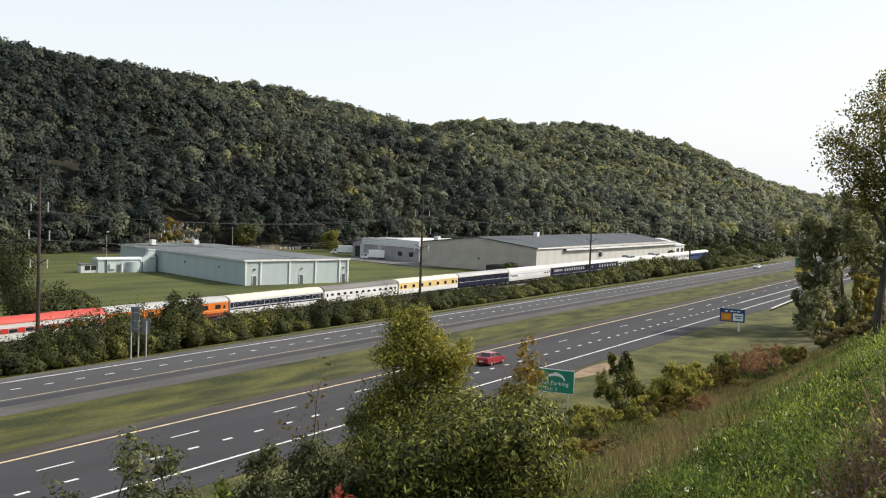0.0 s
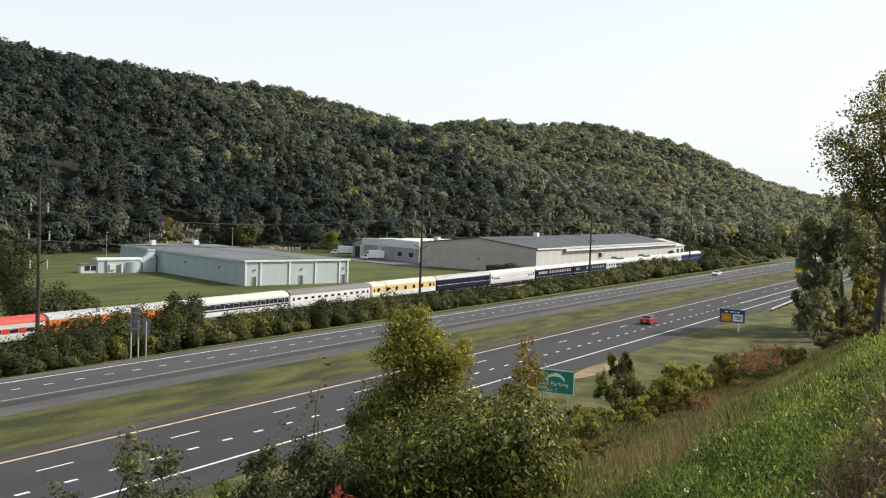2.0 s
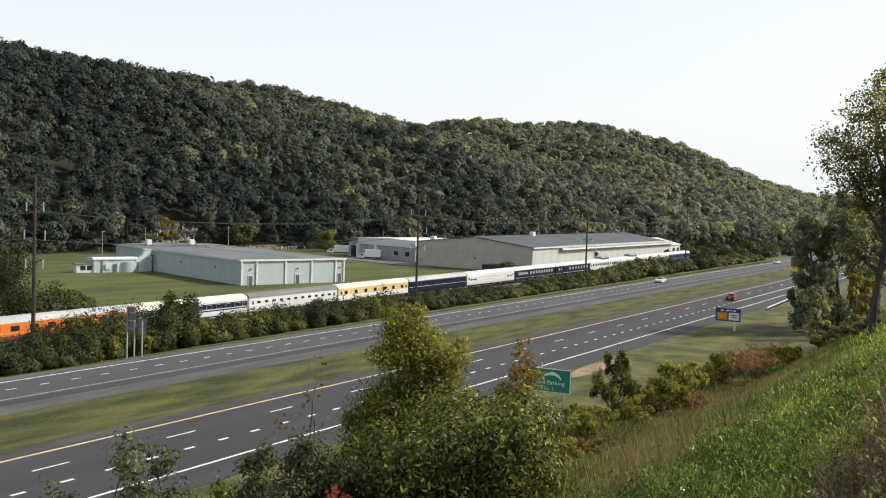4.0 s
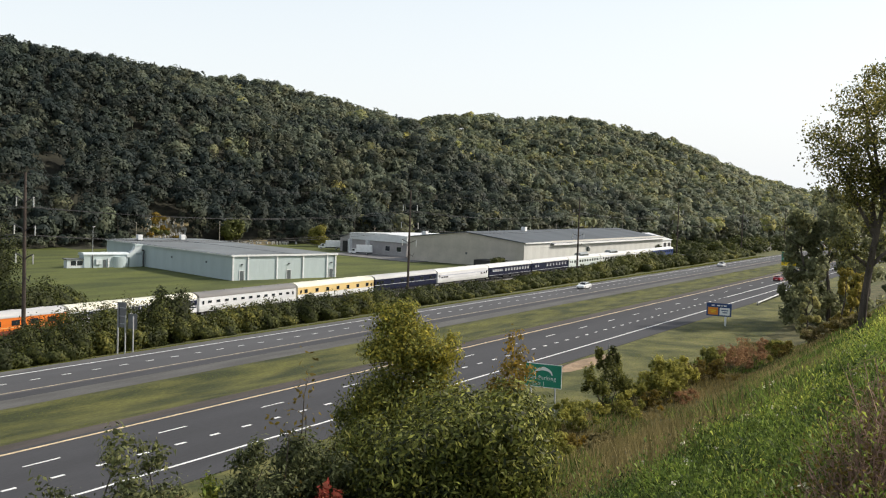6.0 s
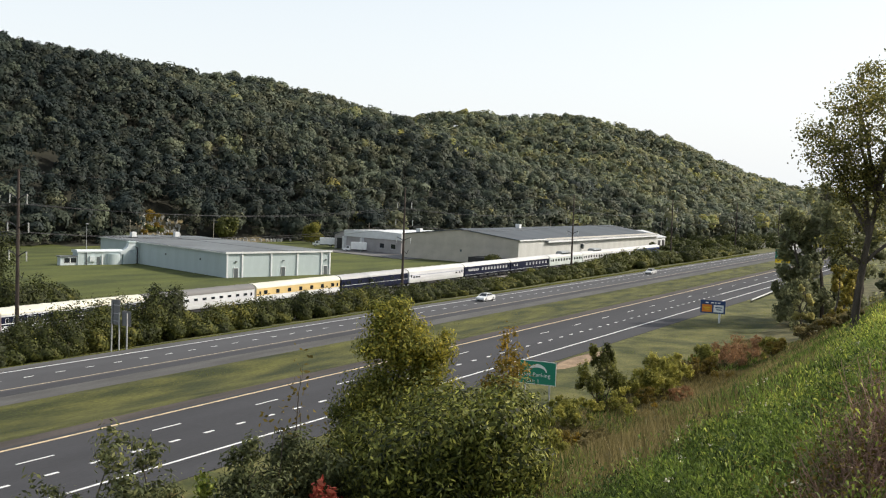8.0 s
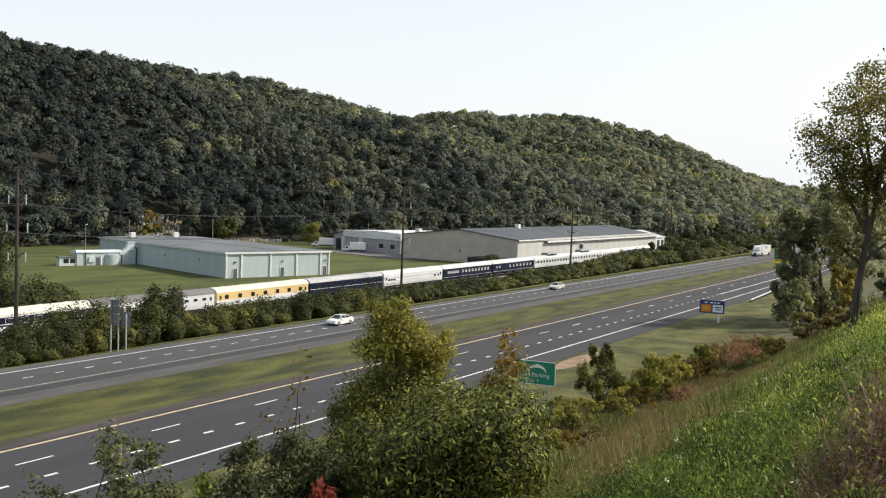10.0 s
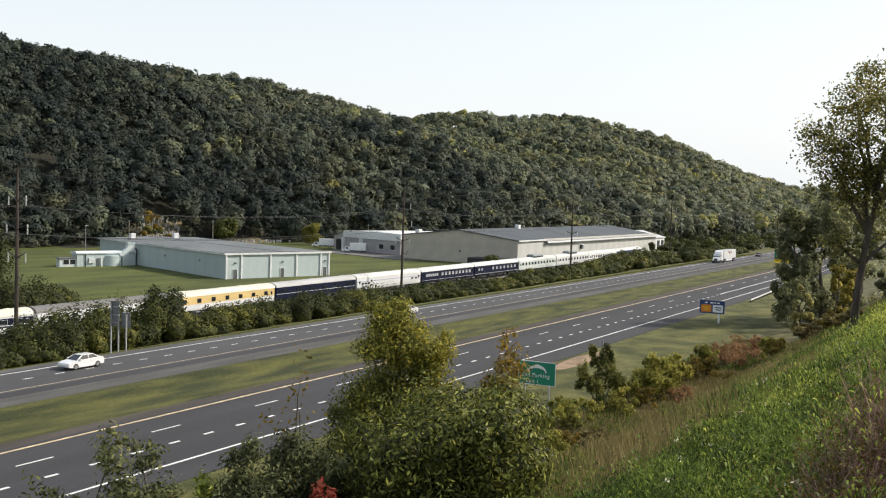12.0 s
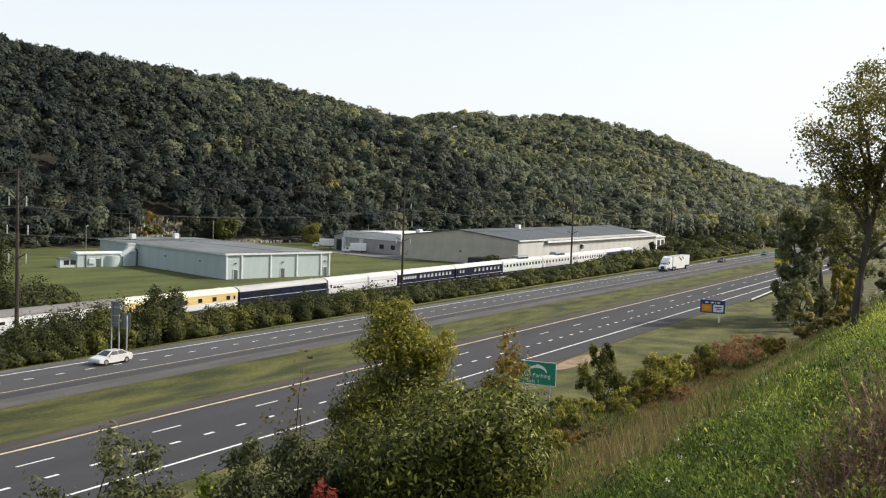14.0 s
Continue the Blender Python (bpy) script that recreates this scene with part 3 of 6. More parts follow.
def passenger_car(label, side, lower, roof, band=None, band_z=(1.9, 3.0), wins=(), stripe=None, dome=False, end=None, frame_m=None, fluted=False, pane=None):
    """wins: (x, width, height, z) of each window on both sides."""
    car = empty("passenger_car", label, "railway car", "cars of the train")
    h = 12.65
    bm = bmesh.new()
    prism(bm, [(-1.5, 1.55), (1.5, 1.55), (1.5, 3.25), (-1.5, 3.25)], -h, h)
    part("body", bm, side, car)
    bm = bmesh.new()
    prism(bm, [(-1.44, 0.92), (1.44, 0.92), (1.5, 1.1), (1.5, 1.546), (-1.5, 1.546), (-1.5, 1.1)], -h, h)
    part("skirt", bm, lower, car)
    arc = [(-1.53, 3.254), (1.53, 3.254)] + [(1.53 * math.cos(a) if i else 1.53, 3.30 + 0.82 * math.sin(a)) for i, a in enumerate(np.linspace(0.05, math.pi - 0.05, 14))]
    bm = bmesh.new()
    prism(bm, arc, -h - 0.05, h + 0.05)
    r = part("roof", bm, roof, car)
    for k in range(5):
        vx = -9.6 + k * 4.8
        part("roof_vent", boxes((vx - 0.45, vx + 0.45, -0.28, 0.28, 4.06, 4.17), bevel=0.04), roof, r)
    if band:
        for s in (-1, 1):
            part("window_band", boxes((-h + 0.02, h - 0.02, s * 1.5 if s > 0 else -1.512, 1.512 if s > 0 else -1.5, *band_z)), band, car)
    if stripe:
        col, za, zb = stripe
        for s in (-1, 1):
            part("stripe", boxes((-h + 0.02, h - 0.02, 1.5 if s > 0 else -1.516, 1.516 if s > 0 else -1.5, za, zb)), col, car)
    if fluted:
        for z in (1.2, 1.38, 1.62, 1.8):
            for s in (-1, 1):
                part("fluting", boxes((-h + 0.05, h - 0.05, 1.5 if s > 0 else -1.53, 1.53 if s > 0 else -1.5, z, z + 0.09)), C_SILVER, car)
    meshes = {}
    for x, w, hh, z in wins:
        key = (w, hh)
        if key not in meshes:
            meshes[key] = window_mesh("window", w, hh, frame_m or side, pane)
        shared("window", meshes[key], car, pose(x, -1.515, z))
        shared("window", meshes[key], car, pose(x, 1.515, z, 0, 0, 180))
    door = window_mesh("end_door", 0.7, 1.9, side)
    for x in (-h + 0.9, h - 0.9):
        shared("side_door", door if not wins else window_mesh("side_door", 0.45, 0.6, frame_m or side), car, pose(x, -1.515, 2.45))
    for s in (-1, 1):
        part("diaphragm", boxes((s * h if s > 0 else -h - 0.28, h + 0.28 if s > 0 else -h, -0.62, 0.62, 1.05, 3.4), bevel=0.04), DARK, car)
        part("end_wall", boxes((h + 0.004 if s > 0 else -h - 0.03, h + 0.03 if s > 0 else -h - 0.004, -1.42, 1.42, 1.1, 3.2)), end or side, car)
        bogie(car, s * 9.1)
    part("underframe", boxes((-11.8, 11.8, -1.0, 1.0, 0.72, 0.918), (-4.2, -0.6, -1.25, 1.25, 0.38, 0.9), (0.6, 3.6, -1.25, 1.25, 0.42, 0.9)), DARK, car)
    if dome:
        bm = bmesh.new()
        prism(bm, [(-1.15, 3.9), (1.15, 3.9), (1.12, 4.45), (0.75, 4.82), (-0.75, 4.82), (-1.12, 4.45)], -2.5, 3.8)
        d = part("dome", bm, C_DOME, car)
        m = window_mesh("dome_window", 0.62, 0.42, side)
        for k in range(7):
            for s, a in ((-1, 0), (1, 180)):
                shared("dome_window", m, d, pose(-2.0 + 0.85 * k, s * 1.165, 4.2, 0, 0, a))
    return car


def row_of(n, w, hh, z, x0=-10.2, x1=10.2):
    return [(x0 + (x1 - x0) * i / (n - 1), w, hh, z) for i in range(n)]


def build_train():
    W = row_of
    cars = [
        (-4, passenger_car("silver passenger car with red window band and red roof", C_SILVER, C_SILVER, C_REDROOF, C_RED, (1.95, 2.66), W(9, 1.35, 0.5, 2.3), fluted=True)),
        (-3, passenger_car("orange passenger car with maroon trim and grey roof", C_ORANGE, coat("car_maroon", (0.16, 0.04, 0.025)), C_GREYROOF, None, wins=W(8, 1.3, 0.7, 2.55), stripe=(C_YELLOW, 1.9, 1.98))),
        (-2, passenger_car("white passenger car with broad navy window band, cream roof", C_WHITE, C_WHITE, C_CREAM, C_NAVY, (1.75, 3.0), wins=W(10, 1.25, 0.6, 2.5), stripe=(C_WHITE, 1.98, 2.1))),
        (-1, passenger_car("white passenger car with dark windows and dark grey roof", C_WHITE, C_WHITE, C_DARKROOF, None, wins=W(11, 0.9, 0.42, 2.5), fluted=True)),
        (0, passenger_car("yellow passenger car with white skirt and cream roof", C_YELLOW, C_WHITE, C_CREAM, None, wins=W(7, 0.95, 0.72, 2.5), stripe=(C_WHITE, 1.55, 1.95), end=C_CREAM)),
        (1, passenger_car("dark navy passenger car with thin pale stripes, grey roof", C_NAVY, C_NAVY, C_GREYROOF, None, wins=W(6, 1.4, 0.6, 2.6), stripe=(C_SILVER, 1.98, 2.06))),
        (2, passenger_car("white passenger car with pale blue-grey band and white roof", C_WHITE, C_SILVER, C_WHITEROOF, coat("car_grey_blue", (0.36, 0.38, 0.46)), (2.5, 2.68), W(3, 0.8, 0.34, 2.2, -10.6, -8.4) + W(2, 0.8, 0.34, 2.2, 9.0, 10.6), stripe=(coat("car_pale_lilac", (0.5, 0.5, 0.54)), 1.9, 1.98), fluted=True)),
        (3, passenger_car("navy passenger car with sky-pale windows and white roof", C_NAVY, C_NAVY, C_WHITEROOF, None, wins=W(6, 0.8, 0.62, 2.4, -10.4, -5.6) + W(9, 0.95, 0.72, 2.4, -3.2, 10.4), frame_m=C_NAVY, stripe=(C_SILVER, 1.2, 1.26), pane=SKY_PANES)),
        (4, passenger_car("navy passenger car with paired windows and white roof", C_NAVY, C_NAVY, C_WHITEROOF, None, wins=W(2, 0.8, 0.6, 2.4, -10.4, -8.8) + W(7, 0.95, 0.72, 2.4, -2.6, 10.4), frame_m=C_NAVY, stripe=(C_SILVER, 1.2, 1.28), pane=SKY_PANES)),
        (5, passenger_car("pale green passenger car with a glazed roof dome", C_PALE, C_PALE, C_WHITEROOF, None, wins=W(11, 1.0, 0.7, 2.5), dome=True)),
        (6, passenger_car("silver passenger car with a glazed roof dome", C_SILVER, C_SILVER, C_WHITEROOF, C_SILVER, (2.0, 2.95), W(10, 0.95, 0.7, 2.5), dome=True, fluted=True)),
        (7, passenger_car("silver-white passenger car with small dark windows", C_WHITE, C_SILVER, C_WHITEROOF, None, wins=W(11, 0.8, 0.8, 2.5), fluted=True)),
        (8, passenger_car("blue passenger car with white roof", C_BLUE, C_BLUE, C_WHITEROOF, None, wins=W(9, 1.2, 0.7, 2.5))),
    ]
    return cars


def train_rows(k):
    rows = []
    for t in range(0, 15, 2):
        x = 202.2 - 5.04 * t + CAR * (k - 0.5)
        rows.append((t, pose(x, RAIL_Y, float(rail_z(x)), 0, -math.degrees(math.atan(0.005)), 0)))
    return rows

# ---- buildings beyond the railway ----
B_BLUE = mat("pale_blue_steel_cladding", (0.42, 0.49, 0.495), 0.6, 0.04, 0.4, 0.04, streak=(1, 1, 0.15))
B_ROOF = mat("grey_membrane_roof", (0.145, 0.16, 0.168), 0.9, 0.14, 0.08, 0.1, fine=14)
B_ROOF_D = mat("dark_grey_metal_roof", (0.075, 0.087, 0.098), 0.8, 0.14, 0.1, 0.08, fine=14, streak=(1, 0.15, 1))
B_TAN = mat("tan_block_wall", (0.47, 0.43, 0.365), 0.85, 0.09, 0.3, 0.1)
B_CREAM = mat("cream_cladding", (0.47, 0.47, 0.45), 0.6, 0.06, 0.3, 0.05, streak=(1, 1, 0.2))
B_PALE = mat("pale_blue_trim", (0.56, 0.61, 0.62), 0.6, 0.06, 0.8)
B_TRIM = mat("white_trim", (0.68, 0.69, 0.69), 0.5, 0.05, 1)
B_DOOR = mat("grey_steel_door", (0.09, 0.105, 0.11), 0.5, 0.1, 2)
LOT = mat("parking_asphalt", (0.16, 0.155, 0.15), 0.9, 0.2, 0.2, 0.2)


def at(bm_ob, m):
    bm_ob.matrix_basis = m
    return bm_ob


def wall_panels(parent, name, length, height, material, step, base=0.0, y=0.0, proud=0.05):
    """A row of cladding panels along x on the plane y, each a piece of its own with a recessed joint."""
    n = max(1, round(length / step))
    w = length / n
    ribs = int(w / 1.2)
    path = [(0.003, 0.0), (0.003, -proud)]
    for r in range(1, ribs):
        x = r * w / ribs
        path += [(x - 0.06, -proud), (x - 0.03, -proud - 0.006), (x + 0.03, -proud - 0.006), (x + 0.06, -proud)]
    path += [(w - 0.003, -proud), (w - 0.003, 0.0)]
    bm = bmesh.new()
    prism(bm, path, 0, height)
    for v in bm.verts:
        v.co = Vector((v.co.y, v.co.z, v.co.x))
    bmesh.ops.recalc_face_normals(bm, faces=bm.faces)
    me = bpy.data.meshes.new(name)
    bm.to_mesh(me)
    bm.free()
    me.materials.append(material)
    for i in range(n):
        shared(name, me, parent, pose(i * w, y, base))


def build_blue_warehouse():
    L, W, H, g = 30.4, 69.8, 6.0, -2.2
    b = empty("blue_warehouse", "long low warehouse clad in pale blue steel", "warehouse", m=pose(175.8, 161.1, g, 0, 0, -16.9))
    part("wall_core", boxes((0, L, 0, W, -0.8, H)), B_BLUE, b)
    front = empty_part("gable_wall", b, pose(0, 0, 0))
    wall_panels(front, "panel", L, H - 0.1, B_BLUE, 2.5, y=-0.01)
    side = empty_part("side_wall", b, pose(0, W, 0, 0, 0, -90))
    wall_panels(side, "panel", W, H - 0.1, B_BLUE, 5.0, y=-0.01)
    bm = bmesh.new()
    prism(bm, [(-0.35, H - 0.12), (L / 2, H + 0.2), (L + 0.35, H - 0.12), (L + 0.35, H + 0.14), (L / 2, H + 0.46), (-0.35, H + 0.14)], -0.35, W + 0.3)
    for v in bm.verts:
        v.co = Vector((v.co.y, v.co.x, v.co.z))
    bmesh.ops.recalc_face_normals(bm, faces=bm.faces)
    part("roof", bm, B_ROOF, b)
    part("gable_fascia", boxes((-0.4, L + 0.4, -0.5, -0.36, H - 0.25, H + 0.2)), B_TRIM, b)
    part("eave_gutter", boxes((-0.55, -0.36, -0.4, W + 0.3, H - 0.22, H + 0.05)), B_TRIM, b)
    for x in (0.15, 4.3, 12.5, 20.2, 27.6, 30.2):
        part("pilaster", boxes((x - 0.22, x + 0.22, -0.34, -0.08, 0, H - 0.26), bevel=0.03), B_TRIM, b)
    for x in (2.6, 16.0, 28.9):
        d = part("door", boxes((x - 0.55, x + 0.55, -0.16, -0.085, 0, 2.25)), B_DOOR, b)
        part("door_frame", boxes((x - 0.67, x - 0.555, -0.2, -0.085, 0, 2.37), (x + 0.555, x + 0.67, -0.2, -0.085, 0, 2.37), (x - 0.555, x + 0.555, -0.2, -0.085, 2.255, 2.37)), B_TRIM, d)
        part("wall_lamp", boxes((x - 0.25, x + 0.25, -0.4, -0.085, 3.7, 3.95), bevel=0.04), DARK, b)
    for x, y in ((5.2, 60), (18.6, 60)):
        u = part("roof_unit", boxes((x - 0.7, x + 0.7, y - 0.7, y + 0.7, H + 0.1, H + 1.9), bevel=0.05), B_TRIM, b, "white roof air unit")
        part("unit_curb", boxes((x - 0.95, x + 0.95, y - 0.95, y + 0.95, H - 0.1, H + 0.5)), B_DOOR, u)
    part("roof_ridge_cap", boxes((L / 2 - 0.4, L / 2 + 0.4, -0.3, W + 0.2, H + 0.44, H + 0.53)), B_ROOF, b)
    for y in (12, 30, 46):
        part("wall_vent", boxes((-0.2, -0.085, y - 0.3, y + 0.3, 3.4, 3.9)), B_DOOR, b)
    # low office annexe at the far end of the side wall
    a = empty("office_annexe", "low pale blue annexe with windows, tank and chute beside the warehouse", "annexe", m=pose(172.5, 209.0, g, 0, 0, -17) @ Matrix.Diagonal((0.84, 0.6, 0.94, 1)))
    part("wall", boxes((0, 14.3, 0, 5.5, -0.6, 3.5)), B_BLUE, a)
    bm = bmesh.new()
    prism(bm, [(-0.4, 3.504), (6.0, 3.504), (6.0, 4.1), (3.0, 4.25), (0.6, 4.2), (-0.4, 3.8)], -0.3, 14.5)
    part("roof", bm, B_PALE, a, "pale rounded roof")
    part("porch", boxes((-5.2, -0.004, 0.6, 4, -0.6, 2.3)), B_PALE, a, "pale glazed porch")
    part("porch_roof", boxes((-5.6, -0.004, 0.1, 4.4, 2.304, 2.6), bevel=0.03), B_ROOF, a)
    for x in (-3.2, -1.2):
        w = part("window", boxes((x - 0.85, x + 0.85, 0.50, 0.596, 0.7, 2.0)), GLASS, a)
        part("window_frame", boxes((x - 0.97, x - 0.854, 0.47, 0.596, 0.6, 2.1), (x + 0.854, x + 0.97, 0.47, 0.596, 0.6, 2.1), (x - 0.85, x + 0.85, 0.47, 0.596, 2.004, 2.1), (x - 0.85, x + 0.85, 0.47, 0.596, 0.6, 0.696)), B_TRIM, w)
    part("door", boxes((6.0, 7.0, -0.08, -0.004, -0.1, 2.2)), B_DOOR, a)
    part("pipe", rod(bmesh.new(), (2.6, -0.3, -0.3), (2.6, -0.3, 3.6), 0.16, seg=10), DARK, a)
    part("pipe", rod(bmesh.new(), (7.6, -0.35, -0.3), (7.6, -0.35, 2.6), 0.24, seg=10), B_TRIM, a)
    part("duct", boxes((3.6, 5.4, -0.6, -0.004, 0.9, 2.4), bevel=0.06), B_PALE, a)
    part("tank", rod(bmesh.new(), (11.4, 0.2, -0.4), (11.4, 0.2, 3.0), 2.3, 2.2, seg=24), B_BLUE, a, "round pale blue tank")
    tower = part("chute_tower", boxes((14.6, 16.8, -0.4, 1.8, -0.6, 4.2), bevel=0.04), B_BLUE, a)
    bm = bmesh.new()
    prism(bm, [(14.0, 2.6), (16.6, 4.1), (18.6, 4.1), (18.6, 6.0), (16.4, 6.0), (16.0, 4.9), (13.6, 3.4)], -0.5, 1.7)
    for v in bm.verts:
        v.co = Vector((v.co.y, v.co.x, v.co.z))
    bmesh.ops.recalc_face_normals(bm, faces=bm.faces)
    part("chute", bm, B_PALE, tower)
    part("chute_head", boxes((16.2, 18.8, -0.7, 1.9, 6.004, 6.5), bevel=0.06), B_BLUE, tower)
    part("down_pipe", rod(rod(bmesh.new(), (19.4, -0.2, -0.4), (19.4, -0.2, 4.6), 0.22, seg=8), (19.4, -0.2, 4.6), (18.5, -0.2, 4.9), 0.2, seg=8), DARK, tower)
    part("link_wall", boxes((16.804, 19.0, 0.2, 1.6, -0.6, 3.4)), B_BLUE, tower)


def empty_part(name, parent, m):
    o = new(name)
    o.parent = parent
    o.matrix_basis = m
    return o


def build_tan_warehouse():
    L, W, H, g = 138.0, 42.5, 7.9, -2.0
    b = empty("tan_warehouse", "big warehouse, tan end wall, cream long wall, dark grey roof", "warehouse", m=pose(278.6, 134.0, g))
    part("wall_core", boxes((0, L, 0, W, -1.0, H)), B_TAN, b)
    end = empty_part("end_wall", b, pose(0, W, 0, 0, 0, -90))
    wall_panels(end, "panel", W, H - 0.05, B_TAN, 7.1, y=-0.01, proud=0.03)
    bm = bmesh.new()
    prism(bm, [(0.2, H), (W - 0.2, H), (W / 2, H + 2.5)], 0.01, 0.3)
    part("gable", bm, B_TAN, end.parent)
    long_wall = empty_part("long_wall", b, pose(0, 0, 0))
    wall_panels(long_wall, "panel", L, H - 0.05, B_CREAM, 6.0, y=-0.012)
    bm = bmesh.new()
    prism(bm, [(-0.5, H - 0.1), (W / 2, H + 2.45), (W + 0.5, H - 0.1), (W + 0.5, H + 0.15), (W / 2, H + 2.75), (-0.5, H + 0.15)], -0.4, 20)
    part("roof", bm, B_ROOF_D, b)
    bm = bmesh.new()
    prism(bm, [(-1.2, H - 0.9), (W / 2, H + 2.45), (W + 0.5, H - 0.1), (W + 0.5, H + 0.15), (W / 2, H + 2.75), (-1.2, H - 0.6)], 20.004, L + 0.5)
    part("roof", bm, B_ROOF_D, b)
    part("eave_fascia", boxes((20.1, L + 0.5, -1.35, -1.204, H - 1.1, H - 0.5)), B_TRIM, b)
    part("gutter", boxes((-0.4, 20, -0.7, -0.504, H - 0.25, H + 0.15)), B_TRIM, b)
    for x in (52.0, 132.0):
        f = part("wall_fan", rod(bmesh.new(), (x, -0.9, 4.6 if x < 100 else 3.4), (x, -0.07, 4.6 if x < 100 else 3.4), 0.75, seg=16), B_DOOR, b)
        part("fan_hood", boxes((x - 0.9, x + 0.9, -1.1, -0.07, 5.4 if x < 100 else 4.2, 5.6 if x < 100 else 4.4)), B_TRIM, f)
    for x, w in ((0, 0),):
        part("dock_shelter", boxes((-7.0, -0.1, 2.0, 14.0, -0.2, 2.2), bevel=0.05), DARK, b, "dark low lean-to")
    for x, y, z in ((41, 20, 3.9), (4, 39, 1.9)):
        part("roof_vent", boxes((x - 0.9, x + 0.9, y - 0.8, y + 0.8, H + 0.2, H + z), bevel=0.05), B_TRIM, b)
    part("wall_louvre", boxes((-0.12, -0.06, 20.2, 20.9, 3.2, 3.9)), B_DOOR, b)
    # low sheds behind
    s = empty("grey_shed", "low grey workshop with a white roof and two windows", "workshop", m=pose(289.4, 184.5, g, 0, 0, -15))
    shed_wall = mat("grey_shed_wall", (0.37, 0.35, 0.345), 0.8, 0.1, 0.4)
    part("wall", boxes((0, 30, 0, 37, -0.8, 4.9)), shed_wall, s)
    bm = bmesh.new()
    prism(bm, [(-0.6, 4.904), (31, 4.904), (31, 7.2), (14, 7.7), (-0.6, 7.4)], -0.5, 30)
    part("roof", bm, B_TRIM, s, "bright white roof")
    bm = bmesh.new()
    prism(bm, [(31.004, 4.904), (37, 4.904), (37, 5.2), (31.004, 6.7)], 0.0, 30)
    part("gable", bm, shed_wall, s)
    bm = bmesh.new()
    prism(bm, [(31.01, 6.71), (37.5, 5.16), (37.5, 5.4), (31.01, 6.95)], -0.4, 30.2)
    part("roof_edge", bm, B_ROOF_D, s)
    for y in (4, 10):
        w = part("window", boxes((-0.09, -0.004, y - 1.1, y + 1.1, 1.7, 3.3)), GLASS, s)
        part("sill", boxes((-0.16, -0.004, y - 1.25, y + 1.25, 1.58, 1.696)), B_TRIM, w)
    part("roller_door", boxes((-0.14, -0.004, 32.6, 35.4, 0, 4.0)), DARK, s)
    for y in (20.5, 30.5):
        part("buttress", boxes((-1.2, -0.004, y - 0.5, y + 0.5, -0.4, 4.8)), B_TRIM, s)
    e = empty("end_shed", "small grey shed with a pale roof behind the warehouse", "shed", m=pose(424, 140, g + 0.4))
    part("wall", boxes((0, 24, 0, 22, -1, 5.0)), B_TRIM, e)
    bm = bmesh.new()
    prism(bm, [(-0.5, 4.9), (11, 7.6), (22.5, 4.9), (22.5, 5.2), (11, 7.9), (-0.5, 5.2)], -0.5, 24.5)
    part("roof", bm, mat("pale_shed_roof", (0.5, 0.52, 0.53), 0.6, 0.08, 0.3), e)
    # dark sheets on the solid wall stand in for shaded open bays
    for x in (3, 9, 15, 21):
        part("dark_bay_sheet", boxes((x - 1.9, x + 1.9, -0.09, -0.004, 0, 3.8)), DARK, e)
    lot = bmesh.new()
    box(lot, 0, 40, 0, 46, -0.5, 0.02)
    ob = part("parking_lot", lot, LOT)
    ob.matrix_basis = pose(270, 171, g + 0.04, 0, 0, -14)
    tagged(ob, "grey asphalt parking lot between the workshops", "parking lot", kind="structure")

# ---- plants ----
def foliage(name, P, N, size, tint, material, parent, rng, long=1.2, label="", fold=0.15, three=False, round_to=None):
    me = leaf_mesh(name, P, N, size, tint, long, rng, fold, three, round_to)
    me.materials.append(material)
    ob = new(name, me)
    ob.parent = parent
    if label:
        ob["label"] = label
    return ob


def limbs(bm, rng, a, b, r, depth=0, spread=0.7, seg=7):
    """A bent trunk from a to b with limbs that fork off it; gives the ends."""
    a, b = Vector(a), Vector(b)
    ends, p, k = [], a, 4
    for i in range(k):
        q = a.lerp(b, (i + 1) / k) + Vector((rng.normal(), rng.normal(), 0)) * (b - a).length * 0.03
        r1 = r * (1 - 0.75 * (i + 1) / k)
        rod(bm, p, q, max(r * (1 - 0.75 * i / k), 0.0012), max(r1, 0.001), seg)
        if depth and i:
            for _ in range(2):
                d = Vector((rng.normal(), rng.normal(), rng.uniform(0.2, 1.0))).normalized()
                e = q + d * (b - a).length * spread * rng.uniform(0.35, 0.6)
                ends += limbs(bm, rng, q, e, r1 * 0.6, depth - 1, spread, 5)
        p = q
    return ends + [b]


